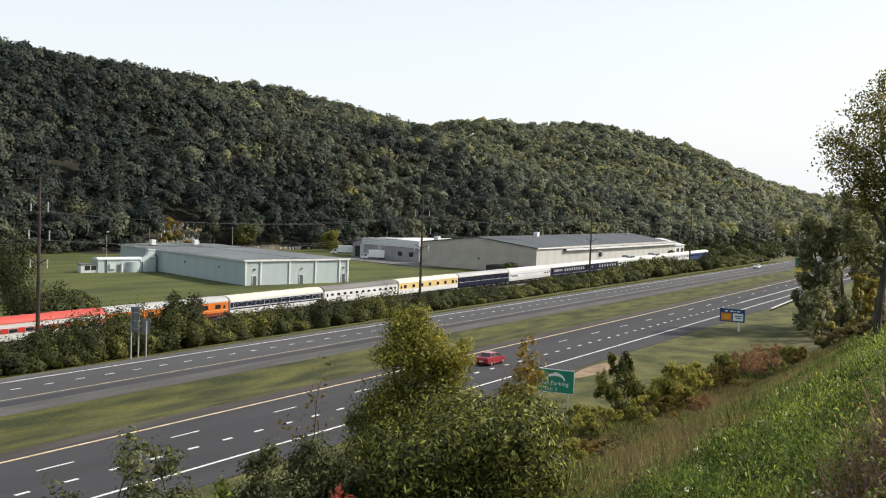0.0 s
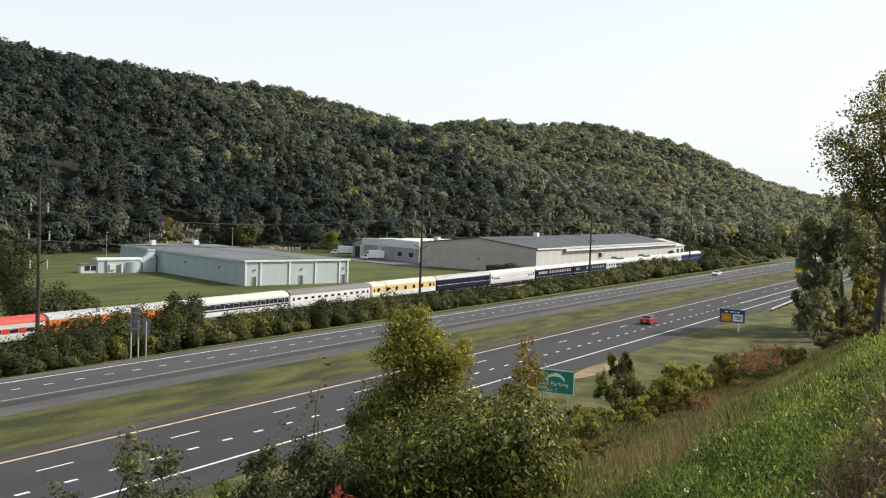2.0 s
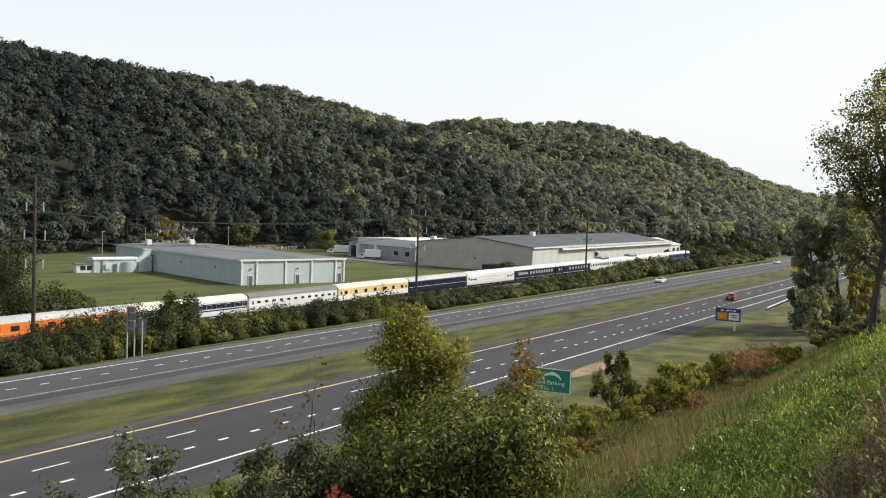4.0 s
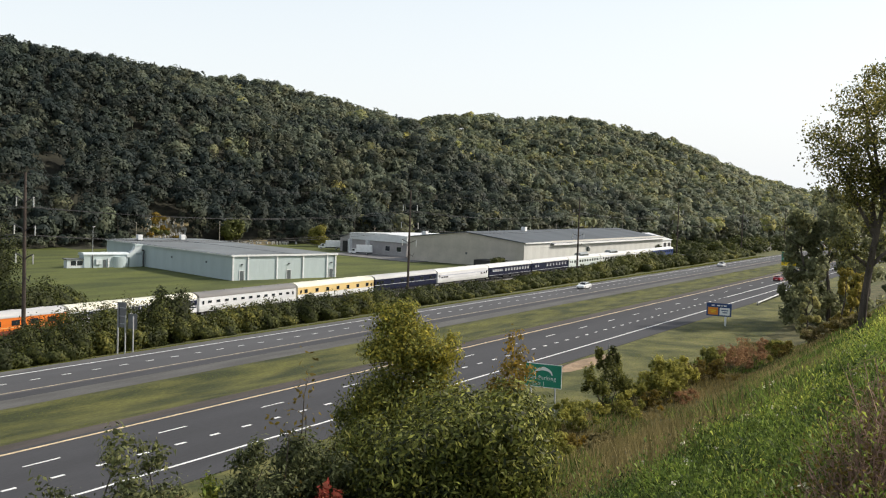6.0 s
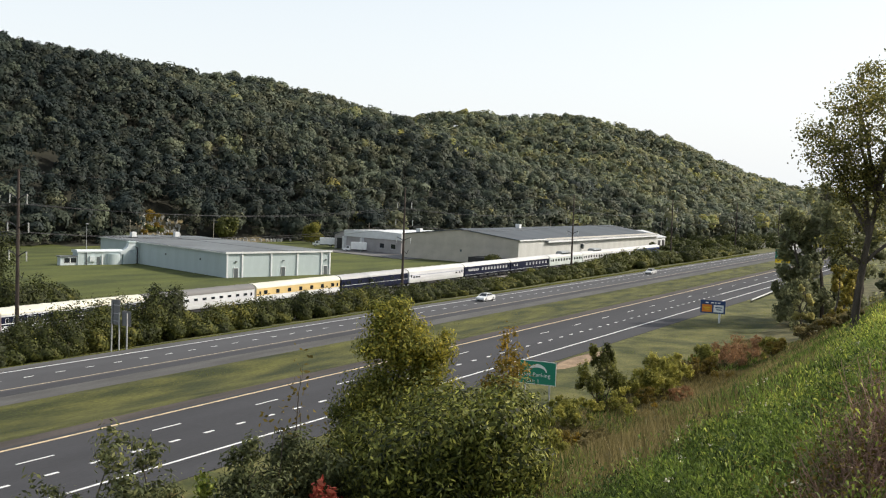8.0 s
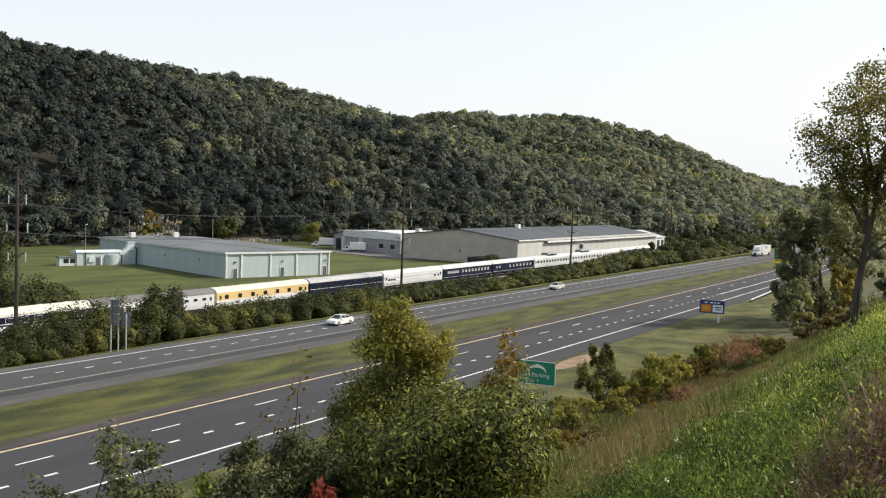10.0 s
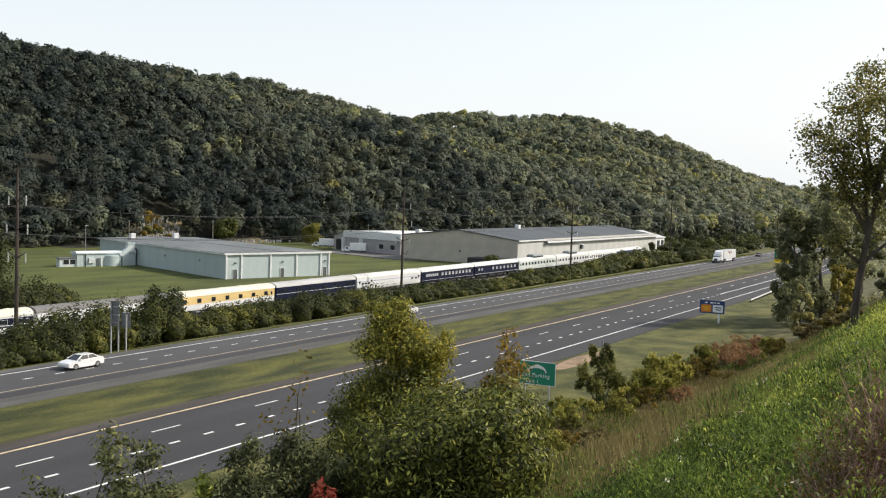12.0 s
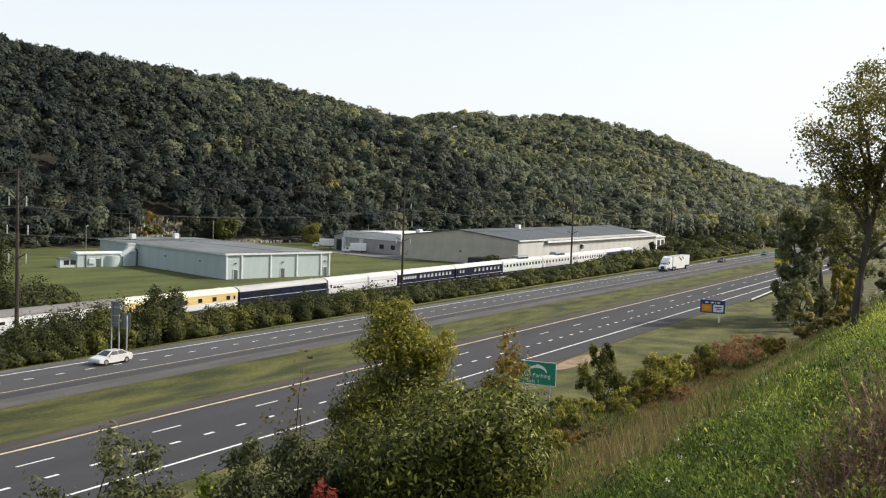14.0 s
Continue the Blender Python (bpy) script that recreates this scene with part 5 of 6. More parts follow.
def build_grass():
    rng = np.random.default_rng(77)
    # lush weeds on the upper slope: thick towards the eye
    n = 300000
    d = rng.uniform(0, 1, n) ** 0.75 * 37 + 4.5
    yaw = np.radians(rng.uniform(3.0, 36.0, n))
    X, Y = d * np.cos(yaw), d * np.sin(yaw)
    k = d < lush_reach(X, Y)
    X, Y = X[k], Y[k]
    h = 0.18 + 0.12 * patchy(X, Y, 0.3)
    blades("lush_grass", "lush green grass and weeds on the upper slope", "grass", X, Y, h, 0.004 + 0.0003 * np.hypot(X, Y), L_GRASS, np.clip(0.24 + 0.3 * patchy(X, Y, 0.4) + rng.normal(0, 0.15, len(X)), 0, 1), rng, 0.6)
    # leafy weeds in mounds among it
    m = 820
    d = np.sqrt(rng.uniform(0, 1, m * 4)) * 33 + 4.5
    yaw = np.radians(rng.uniform(3.0, 30.0, m * 4))
    cx, cy = d * np.cos(yaw), d * np.sin(yaw)
    k = np.flatnonzero(d < lush_reach(cx, cy) - 0.3)[:m]
    cx, cy = cx[k], cy[k]
    swell = patchy(cx, cy, 0.9)
    r = rng.uniform(0.16, 0.42, len(k)) * (0.75 + 0.02 * np.hypot(cx, cy))
    # tone paints lit swells, shaded hollows and a brighter far brow
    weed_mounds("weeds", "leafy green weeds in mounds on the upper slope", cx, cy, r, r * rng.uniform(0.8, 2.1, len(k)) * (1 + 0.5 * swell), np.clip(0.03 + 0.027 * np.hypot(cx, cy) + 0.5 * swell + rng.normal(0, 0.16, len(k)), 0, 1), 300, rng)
    # pale flower heads
    j = rng.integers(0, len(X), 60)
    P = np.stack([X[j], Y[j], ground_z(X[j], Y[j]) + rng.uniform(0.35, 0.7, 60)], 1)
    P = np.repeat(P, 6, 0) + rng.normal(0, 0.016, (360, 3))
    me = leaf_mesh("flower_heads", P, rng.normal(size=P.shape), 0.013, 0.9, 1.0, rng)
    me.materials.append(mat("pale_petals", (0.62, 0.58, 0.42), 0.8, 0.2, 3))
    tagged(new("flower_heads", me), "pale flower heads among the weeds", "flowers", kind="stuff")
    # dry grass further down
    n = 180000
    X = 12 + 130 * rng.uniform(0, 1, n) ** 1.4
    Y = rng.uniform(2, 33, n)
    yaw = np.degrees(np.arctan2(Y, X))
    k = (np.hypot(X, Y) > lush_reach(X, Y) - 1.0) & (rng.uniform(0, 1, n) < np.clip((yaw - 6.5) / 6, 0.12, 1))
    X, Y = X[k], Y[k]
    t = np.clip(0.45 + 0.35 * patchy(X, Y, 4.5) + rng.normal(0, 0.17, len(X)), 0, 1)
    blades("dry_grass", "tall dry brown grass on the lower slope", "grass", X, Y, 0.42 + 0.2 * patchy(X, Y, 5), 0.006 + 0.0004 * np.hypot(X, Y), L_DRY, t, rng, 0.35)
    n = 90000
    X, Y = 10 + 130 * rng.uniform(0, 1, n) ** 1.7, rng.uniform(1, 34, n)
    k = patchy(X, Y, 6) > 0.2
    k &= np.hypot(X, Y) > lush_reach(X, Y) - 2
    blades("green_tufts", "green grass tufts among the dry grass", "grass", X[k], Y[k], 0.5, 0.01 + 0.0005 * np.hypot(X[k], Y[k]), L_GRASS, rng.uniform(0, 0.5, k.sum()), rng, 0.5)
    # shorter green grass along the brow
    n = 90000
    d = rng.uniform(0, 1, n) ** 0.8 * 90 + 12
    yaw = np.radians(rng.uniform(2.5, 14, n))
    X, Y = d * np.cos(yaw), d * np.sin(yaw)
    k = (d > lush_reach(X, Y) - 1.5) & (rng.uniform(0, 1, n) < np.clip((13.5 - np.degrees(yaw)) / 5, 0, 1))
    X, Y = X[k], Y[k]
    blades("brow_grass", "short green grass along the brow of the slope", "grass", X, Y, 0.26 + 0.1 * patchy(X, Y, 1.5), 0.006 + 0.0005 * np.hypot(X, Y), L_GRASS, np.clip(0.42 + 0.2 * patchy(X, Y, 1.8) + rng.normal(0, 0.12, len(X)), 0, 1), rng, 0.5)
    # short grass of verge, median and far verge
    for name, label, y0, y1, x1, cnt, hh, m in (("verge_tufts", "short green roadside grass", 32, 46.3, 270, 30000, 0.07, L_TURF), ("median_tufts", "short patchy median grass", 64.0, 75.0, 330, 40000, 0.06, L_TURF),
                                                ("far_verge_tufts", "short roadside grass below the hedge", 90.2, 95, 420, 30000, 0.14, L_TURF)):
        X, Y = 20 + (x1 - 20) * rng.uniform(0, 1, cnt) ** 1.3, rng.uniform(y0, y1, cnt)
        t = np.clip(0.62 + 0.22 * patchy(X / 3, Y, 2.4) + rng.normal(0, 0.07, cnt), 0, 1)
        blades(name, label, "grass", X, Y, hh + 0.05 * patchy(X, Y, 3), 0.02 + 0.00025 * X, m, t, rng, 0.6)
    # bare sandy spot by the shoulder
    bm = bmesh.new()
    bmesh.ops.create_icosphere(bm, subdivisions=3, radius=1)
    for v in bm.verts:
        v.co = Vector((v.co.x * (9 + 1.5 * noise.noise(v.co * 2)), v.co.y * (1.6 + 0.5 * noise.noise(v.co * 3)), v.co.z * 0.12))
    ob = part("bare_soil", bm, mat("sandy_soil", (0.27, 0.19, 0.12), 0.95, 0.3, 0.5, 0.5), smooth=True)
    ob.matrix_basis = pose(111, 44.4, -0.1)
    tagged(ob, "bare sandy patch beside the shoulder", "soil", kind="structure")


def build_right_trees():
    rng = np.random.default_rng(21)
    x, y = 67.5, 8.5
    o = empty("cottonwood_tree", "tall tree with thin yellow-green crown on the slope", "tree", m=pose(x, y, float(ground_z(x, y))) @ Matrix.Scale(1.12, 4))
    bm = bmesh.new()
    ends = []
    stem = [Vector(v) for v in ((0, 0, -0.5), (0.05, -0.12, 2.0), (0.1, -0.3, 3.8), (0.1, -0.52, 5.5), (0.0, -0.85, 7.3))]
    thick = (0.28, 0.215, 0.19, 0.165, 0.13)
    for i in range(4):
        rod(bm, stem[i], stem[i + 1], thick[i], thick[i + 1], 12)
    for i, e, r, depth in ((2, (-0.3, 1.1, 5.0), 0.15, 2), (2, (1.4, -2.6, 6.6), 0.13, 2), (3, (0.2, 0.1, 12.2), 0.2, 2), (3, (-0.8, 1.7, 9.6), 0.15, 2), (4, (0.2, -1.4, 14.4), 0.2, 2), (4, (0.6, -3.6, 12.6), 0.17, 2),
                           (4, (-0.6, 0.9, 13.6), 0.15, 2), (4, (1.2, -4.0, 9.4), 0.14, 2), (4, (-1.5, -1.5, 11.0), 0.14, 2)):
        ends += limbs(bm, rng, stem[i], e, r, depth, 0.34)
    part("trunk", bm, BARK, o)
    Ps, Ns, Ts = [], [], []
    spots = [(np.array(e), 0.4, 16) for e in ends]
    while len(spots) < len(ends) + 330:
        u = rng.normal(size=3)
        u *= rng.uniform(0.2, 1.0) ** 0.45 / np.linalg.norm(u)
        e = np.array((0.0, -0.75, 10.9)) + u * np.array((3.6, 4.05, 4.1))
        # open gaps in the thin crown
        if noise.noise(Vector(e * 0.55)) < -0.10 or (e[1] > 1.6 and rng.random() < 0.35):
            continue
        spots.append((e, rng.uniform(0.22, 0.46), int(rng.uniform(26, 70))))
    for _ in range(60):
        spots.append((np.array((0.0, -0.9, 7.0)) + rng.normal(0, 1, 3) * np.array((1.3, 1.6, 1.2)), rng.uniform(0.22, 0.42), int(rng.uniform(20, 52))))
    for e, w, n in spots:
        P = e + rng.normal(0, 1, (n, 3)) * np.array((w, w, w * 0.7))
        # sunlit yellow bits: tint scattered wide and raised with height
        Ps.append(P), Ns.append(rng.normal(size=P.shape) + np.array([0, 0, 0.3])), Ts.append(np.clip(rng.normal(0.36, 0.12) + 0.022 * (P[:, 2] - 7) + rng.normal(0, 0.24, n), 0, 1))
    P = np.concatenate(Ps)
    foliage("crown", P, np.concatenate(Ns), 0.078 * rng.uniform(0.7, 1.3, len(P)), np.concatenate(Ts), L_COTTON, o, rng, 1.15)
    # the dense stand at the foot of the slope, and smaller trees before it
    for x, y, r, h, t, m in ((166, 29.6, 4.2, 20.5, 0.36, L_STAND), (172, 31.0, 4.0, 17.5, 0.30, L_STAND), (170, 26.4, 4.8, 23.5, 0.36, L_STAND), (178, 25.6, 5.2, 24.0, 0.32, L_STAND), (186, 22.5, 5.0, 19.0, 0.45, L_STAND), 
                             (158, 27.5, 3.0, 9.0, 0.44, L_STAND), (150, 20.2, 2.7, 10.5, 0.62, L_STAND), (118, 16.6, 1.6, 7.6, 0.4, L_YELLOW), (123, 16.4, 1.5, 7.4, 0.3, L_YELLOW), (116, 15.0, 1.2, 4.4, 0.45, L_YELLOW), (124, 21.4, 1.5, 8.0, 0.95, L_STAND), (112, 10.8, 1.6, 3.6, 0.4, L_STAND)):
        yellow = m is L_YELLOW
        o = empty("slope_tree", "tree with yellow autumn leaves on the slope" if yellow else "tall dense grey-green tree below the slope" if h > 15 else "slim green tree on the slope", "tree", "trees down the slope", pose(x, y, float(ground_z(x, y))))
        bm = bmesh.new()
        limbs(bm, rng, (0, 0, -0.4), (0, 0, h * 0.85), 0.016 * h, 1, 0.4)
        part("trunk", bm, BARK, o)
        big = h > 15
        Ps, Ns, Ts, Os = [], [], [], []
        for _ in range(30 if big else 12):
            f = rng.uniform(0.04, 0.93)
            w = r * (1.0 if f < 0.62 else math.sqrt(max(0.05, 1 - ((f - 0.62) / 0.40) ** 2)))
            a, q = rng.uniform(0, 2 * math.pi), rng.uniform(0.2, 0.85) * w
            lr = r * rng.uniform(0.26, 0.46)
            e = np.array((q * math.cos(a), q * math.sin(a), f * h))
            P, N = crown_points(rng, e, (lr, lr, lr * 1.15), 240 if big else 230, 9, 0.2)
            Os.append((P - e) / lr + 0.5 * e / np.array((r, r, h)) + np.array((0, 0, 0.1)))
            Ps.append(P), Ns.append(N), Ts.append(np.clip(t + rng.normal(0, 0.12) + rng.normal(0, 0.16, len(P)), 0, 1))
        P, N, T, out = np.concatenate(Ps), np.concatenate(Ns), np.concatenate(Ts), np.concatenate(Os)
        k = P[:, 2] > 0.1
        foliage("crown", P[k], N[k], (0.24 if big else 0.13) * rng.uniform(0.7, 1.3, k.sum()), T[k], m, o, rng, 1.2, round_to=out[k])

# ---- poles and wires ----
POLE_X = (-10.8, 82.9, 176.6, 269.2, 365.9, 465.8, 562.0, 658.0)
POLE_Y = 112.0
ARMS = ((17.55, 1.75), (13.85, 2.1), (10.1, 1.75))
STRING = 1.3
INSUL = mat("white_insulator", (0.62, 0.62, 0.60), 0.4, 0.1, 3)


def wire(name, a, b, sag, r=0.028, n=14, parent=None):
    a, b = Vector(a), Vector(b)
    bm = bmesh.new()
    side = (b - a).cross(Vector((0, 0, 1))).normalized()
    rings = []
    for i in range(n + 1):
        p = a.lerp(b, i / n) - Vector((0, 0, sag * 4 * (i / n) * (1 - i / n)))
        rings.append([bm.verts.new(p + o * r) for o in (side, Vector((0, 0, 1)), -side, Vector((0, 0, -1)))])
    for p, q in zip(rings, rings[1:]):
        for i in range(4):
            bm.faces.new((p[i], p[(i + 1) % 4], q[(i + 1) % 4], q[i]))
    return part(name, bm, DARK, parent)


def build_poles():
    first = None
    for x in POLE_X:
        g = float(ground_z(x, POLE_Y))
        o = empty("utility_pole", "tall dark wooden utility pole with white insulators", "utility pole", "poles along the railway", pose(x, POLE_Y, 0))
        bm = bmesh.new()
        rod(bm, (0, 0, g - 0.5), (0, 0, 20.7), 0.30, 0.16, 10)
        part("pole", bm, POLEWOOD, o)
        for z, reach in ARMS:
            for side in (-1, 1):
                bm = bmesh.new()
                bend = [(0.0, -0.85), (0.35, -0.42), (0.7, -0.2), (1.0, 0.0)]
                for (q0, h0), (q1, h1) in zip(bend, bend[1:]):
                    rod(bm, (0, side * q0 * reach, z + h0), (0, side * q1 * reach, z + h1), 0.075, seg=6)
                arm = part("bracket_arm", bm, DARK, o)
                bm = bmesh.new()
                for k in range(7):
                    rod(bm, (0, side * reach, z - 0.06 - k * STRING / 7), (0, side * reach, z - 0.04 - (k + 0.8) * STRING / 7), 0.12, 0.07, 8)
                rod(bm, (0, side * reach, z), (0, side * reach, z - STRING), 0.045, seg=6)
                part("insulator", bm, INSUL, arm)
        part("transformer_bracket", rod(rod(bmesh.new(), (0, 0, 7.2), (0, -0.9, 6.6), 0.05, seg=6), (0, -0.9, 6.6), (0, -1.3, 7.4), 0.05, seg=6), DARK, o)
    for x0, x1 in zip(POLE_X, POLE_X[1:]):
        for z, reach in ARMS[:2]:
            for dy in (-reach, reach):
                w = wire("power_line", (x0, POLE_Y + dy, z - STRING), (x1, POLE_Y + dy, z - STRING), 1.7)
                tagged(w, "thin dark power line sagging between the poles", "power line", "power lines")
        w = wire("power_line", (x0, POLE_Y, 20.6), (x1, POLE_Y, 20.6), 1.4, 0.018)
        tagged(w, "thin dark power line sagging between the poles", "power line", "power lines")
    for x, y, h in ((236, 260, 9.5), (268, 252, 10), (330, 226, 9), (372, 196, 10), (420, 186, 11), (470, 172, 11), (520, 165, 11)):
        g = float(ground_z(x, y))
        o = empty("distribution_pole", "slim grey wooden pole with a cross arm", "utility pole", "slim poles behind the buildings", pose(x, y, g))
        bm = bmesh.new()
        rod(bm, (0, 0, -0.4), (0, 0, h), 0.15, 0.1, 8)
        part("pole", bm, BARK_PALE, o)
        part("cross_arm", boxes((-0.05, 0.05, -1.1, 1.1, h - 0.8, h - 0.68)), BARK_PALE, o)
    o = empty("lamp_post", "pale steel lamp post on the lawn", "lamp post", m=pose(202, 241, float(ground_z(202, 241))))
    bm = bmesh.new()
    rod(bm, (0, 0, -0.3), (0, 0, 9.0), 0.11, 0.07, 8)
    part("post", bm, STEEL, o)
    part("lamp_head", boxes((-0.2, 0.7, -0.18, 0.18, 8.95, 9.12), bevel=0.03), STEEL, o)


# ---- signs ----
S_GREEN = mat("sign_green", (0.01, 0.21, 0.13), 0.45, 0.06, 1)
S_BLUE = mat("sign_blue", (0.012, 0.045, 0.15), 0.45, 0.06, 1)
S_WHITE = mat("sign_white", (0.78, 0.80, 0.78), 0.5, 0.04, 1)
S_ORANGE = mat("sign_orange", (0.72, 0.24, 0.02), 0.5, 0.05, 1)
S_YELLOW = mat("sign_yellow", (0.75, 0.52, 0.02), 0.5, 0.05, 1)
S_BACK = mat("sign_back_aluminium", (0.17, 0.175, 0.18), 0.55, 0.12, 1.5, 0.05)


def lettering(text, size, parent, x, y, z, material):
    """Raised letters on a panel that faces -x, read from there; y is where the line begins."""
    cu = bpy.data.curves.new("lettering", "FONT")
    cu.body, cu.size, cu.extrude = text, size, 0.006
    cu.space_character = 1.1
    tmp = new("lettering", cu)
    me = bpy.data.meshes.new_from_object(tmp.evaluated_get(bpy.context.evaluated_depsgraph_get()))
    bpy.data.objects.remove(tmp)
    me.materials.append(material)
    ob = new("lettering", me)
    ob.parent = parent
    ob.matrix_basis = Matrix.Translation((x, y, z)) @ Matrix(((0, 0, -1, 0), (-1, 0, 0, 0), (0, 1, 0, 0), (0, 0, 0, 1)))
    return ob


def panel(name, parent, y0, y1, z0, z1, material, x=0.0, thick=0.03, label=""):
    return part(name, boxes((x - thick, x, y0, y1, z0, z1), bevel=0.008), material, parent, label)


def post(parent, y, z0, z1, x=0.08, r=0.06):
    return part("post", boxes((x - r, x + r, y - r, y + r, z0, z1)), STEEL, parent)


def build_signs():
    o = empty("parking_sign", "green guide sign with white arch emblem on two steel posts", "road sign", m=pose(79.2, 35.75, 0.0, 0, 0, 6))
    panel("border", o, -1.75, 1.75, 2.85, 4.95, S_WHITE)
    panel("face", o, -1.69, 1.69, 2.91, 4.89, S_GREEN, -0.03, 0.012)
    bm = bmesh.new()
    k = 18
    for i in range(k):
        a, b = math.pi * i / k, math.pi * (i + 1) / k
        ring = []
        for ang, rr in ((a, 0.62), (b, 0.62), (b, 1.0), (a, 1.0)):
            taper = 1 - 0.4 * abs(math.cos(ang)) if rr == 1.0 else 1
            ring.append((rr * taper if rr == 1.0 else rr * 0.86, ang))
        vs = [bm.verts.new((-0.0425 - 0.006, -0.05 + r * 1.42 * math.cos(ang), 3.98 + r * 0.72 * math.sin(ang))) for r, ang in ring]
        bm.faces.new(vs)
    part("arch_emblem", bm, S_WHITE, o, "white arch emblem")
    lettering("Side Parking", 0.50, o, -0.05, 1.5, 3.55, S_WHITE)
    lettering("Exit 1", 0.46, o, -0.05, 0.95, 3.02, S_WHITE)
    for y in (-1.15, 1.1):
        post(o, y, -1.0, 4.7)
    o = empty("services_sign", "blue sign with orange and white panels on a post", "road sign", m=pose(161, 41.8, -0.1, 0, 0, 4))
    panel("face", o, -2.0, 2.0, 1.65, 3.75, S_BLUE)
    panel("orange_panel", o, 0.12, 1.75, 1.85, 3.05, S_ORANGE, -0.03, 0.014)
    panel("white_panel", o, -1.75, -0.12, 1.85, 3.05, S_WHITE, -0.03, 0.014)
    for y0, w in ((1.2, 0.5), (0.35, 0.55), (-0.35, 0.2), (-0.75, 0.45)):
        panel("text_bar", o, y0 - w, y0, 3.28, 3.48, S_WHITE, -0.03, 0.012)
    for y0, w, z, m in ((1.5, 1.1, 2.5, S_YELLOW), (1.3, 0.8, 2.2, S_YELLOW), (-0.4, 1.1, 2.55, S_BLUE), (-0.6, 0.8, 2.2, S_BLUE)):
        panel("text_bar", o, y0 - w, y0, z, z + 0.16, m, -0.044, 0.01)
    part("post", boxes((0.02, 0.2, -1.25, -0.95, -0.6, 3.5)), B_TRIM, o, "pale wide post")
    o = empty("exit_sign", "green exit sign with yellow strip on a tall post", "road sign", m=pose(236, 45.3, -0.1))
    panel("face", o, -1.9, 2.15, 7.4, 9.6, S_GREEN)
    panel("yellow_strip", o, -1.9, 2.15, 6.5, 7.396, S_YELLOW)
    for y0, z in ((1.8, 8.9), (1.6, 8.3), (1.8, 7.8)):
        panel("text_bar", o, y0 - 2.6, y0, z, z + 0.28, S_WHITE, -0.03, 0.012)
    for y in (-1.3,):
        post(o, y, -0.6, 9.6, 0.2, 0.16)
    o = empty("sign_backs", "pair of grey sign backs on three steel posts", "road sign", m=pose(81.6, 91.2, -0.4, 0, 0, 4))
    panel("panel", o, 0.1, 1.5, 2.9, 5.9, S_BACK, 0.0, 0.03, "tall grey sign back")
    panel("panel", o, -1.4, 0.04, 2.8, 4.6, S_BACK, 0.25, 0.03, "shorter grey sign back")
    for z in (3.3, 4.2, 5.2):
        part("stiffener", boxes((-0.07, -0.034, 0.15, 1.45, z, z + 0.08)), STEEL, o)
    for y in (1.25, 0.07, -1.15):
        post(o, y, -0.5, 5.6 if y > 1 else 4.4, -0.14, 0.07)
    o = empty("delineator", "thin grey roadside marker post", "marker post", m=pose(112.5, 42.2, -0.1))
    part("post", boxes((-0.06, 0.06, -0.06, 0.06, -0.3, 2.6)), S_BACK, o)


def build_guardrail():
    o = empty("guardrail", "galvanised steel guardrail beside the exit lane", "guardrail", m=pose(201, 44.6, -0.1, 0, 0, 2.2))
    prof = [(0.0, 0.45), (-0.04, 0.47), (-0.09, 0.53), (-0.02, 0.60), (-0.09, 0.67), (-0.04, 0.74), (0.0, 0.76), (0.02, 0.6)]
    bm = bmesh.new()
    prism(bm, prof, 0, 90)
    part("beam", bm, mat("guardrail_steel", (0.50, 0.51, 0.51), 0.5, 0.08, 1, 0.1), o)
    bm = bmesh.new()
    rod(bm, (0, 0.02, 0.45), (0, 0.02, 0.76), 0.16, seg=12)
    part("end_cap", bm, STEEL, o)
    bm = bmesh.new()
    box(bm, -0.06, 0.06, 0.025, 0.2, -0.6, 0.74)
    me = bpy.data.meshes.new("post")
    bm.to_mesh(me)
    bm.free()
    me.materials.append(DARK)
    for k in range(46):
        shared("post", me, o, pose(0.6 + 1.95 * k, 0, 0))


def build_graves():
    rng = np.random.default_rng(31)
    stone = mat("gravestone", (0.50, 0.49, 0.46), 0.8, 0.25, 0.5)
    bm = bmesh.new()
    box(bm, -0.14, 0.14, -0.38, 0.38, -0.4, 1.1, bevel=0.05)
    base = part("headstone", bm, stone)
    tagged(base, "pale grey headstone on the grassy foot of the hill", "headstone", "headstones of the hillside cemetery")
    spots = []
    for k in range(250):
        up = rng.uniform(-4, 18) if k < 165 else rng.uniform(-5, 1.5)
        x = rng.uniform(254, 272) + 0.8 * up if k < 165 else rng.uniform(272, 318)
        y = float(curve(FOOT, x)) + up
        spots.append(pose(x, y, float(ground_z(x, y)), 0, 0, rng.uniform(-30, 30)))
    for k in range(15):
        up = rng.uniform(0, 18)
        x = rng.uniform(254, 272) + 0.8 * up
        y = float(curve(FOOT, x)) + up
        bush(x, y, rng.uniform(1.2, 2.4), rng.uniform(1.3, 3.0), rng, float(rng.uniform(0.2, 0.8)), L_AUTUMN if rng.random() < 0.6 else L_BUSH, leaf=0.3, count=260, label="golden scrub among the headstones", group="scrub on the hillside cemetery")
    base.matrix_basis = spots[0]
    for m in spots[1:]:
        copy_thing(base, m)


# ---- vehicles ----
def paint(name, col):
    m = mat(name, col, 0.28, 0.05, 1.0, spec=0.6)
    m.node_tree.nodes["Principled BSDF"].inputs["Coat Weight"].default_value = 0.6
    return m


LAMP_RED = mat("tail_lamp", (0.35, 0.01, 0.01), 0.2, 0.1, 2)
LAMP_CLEAR = mat("head_lamp", (0.7, 0.72, 0.72), 0.12, 0.05, 2)
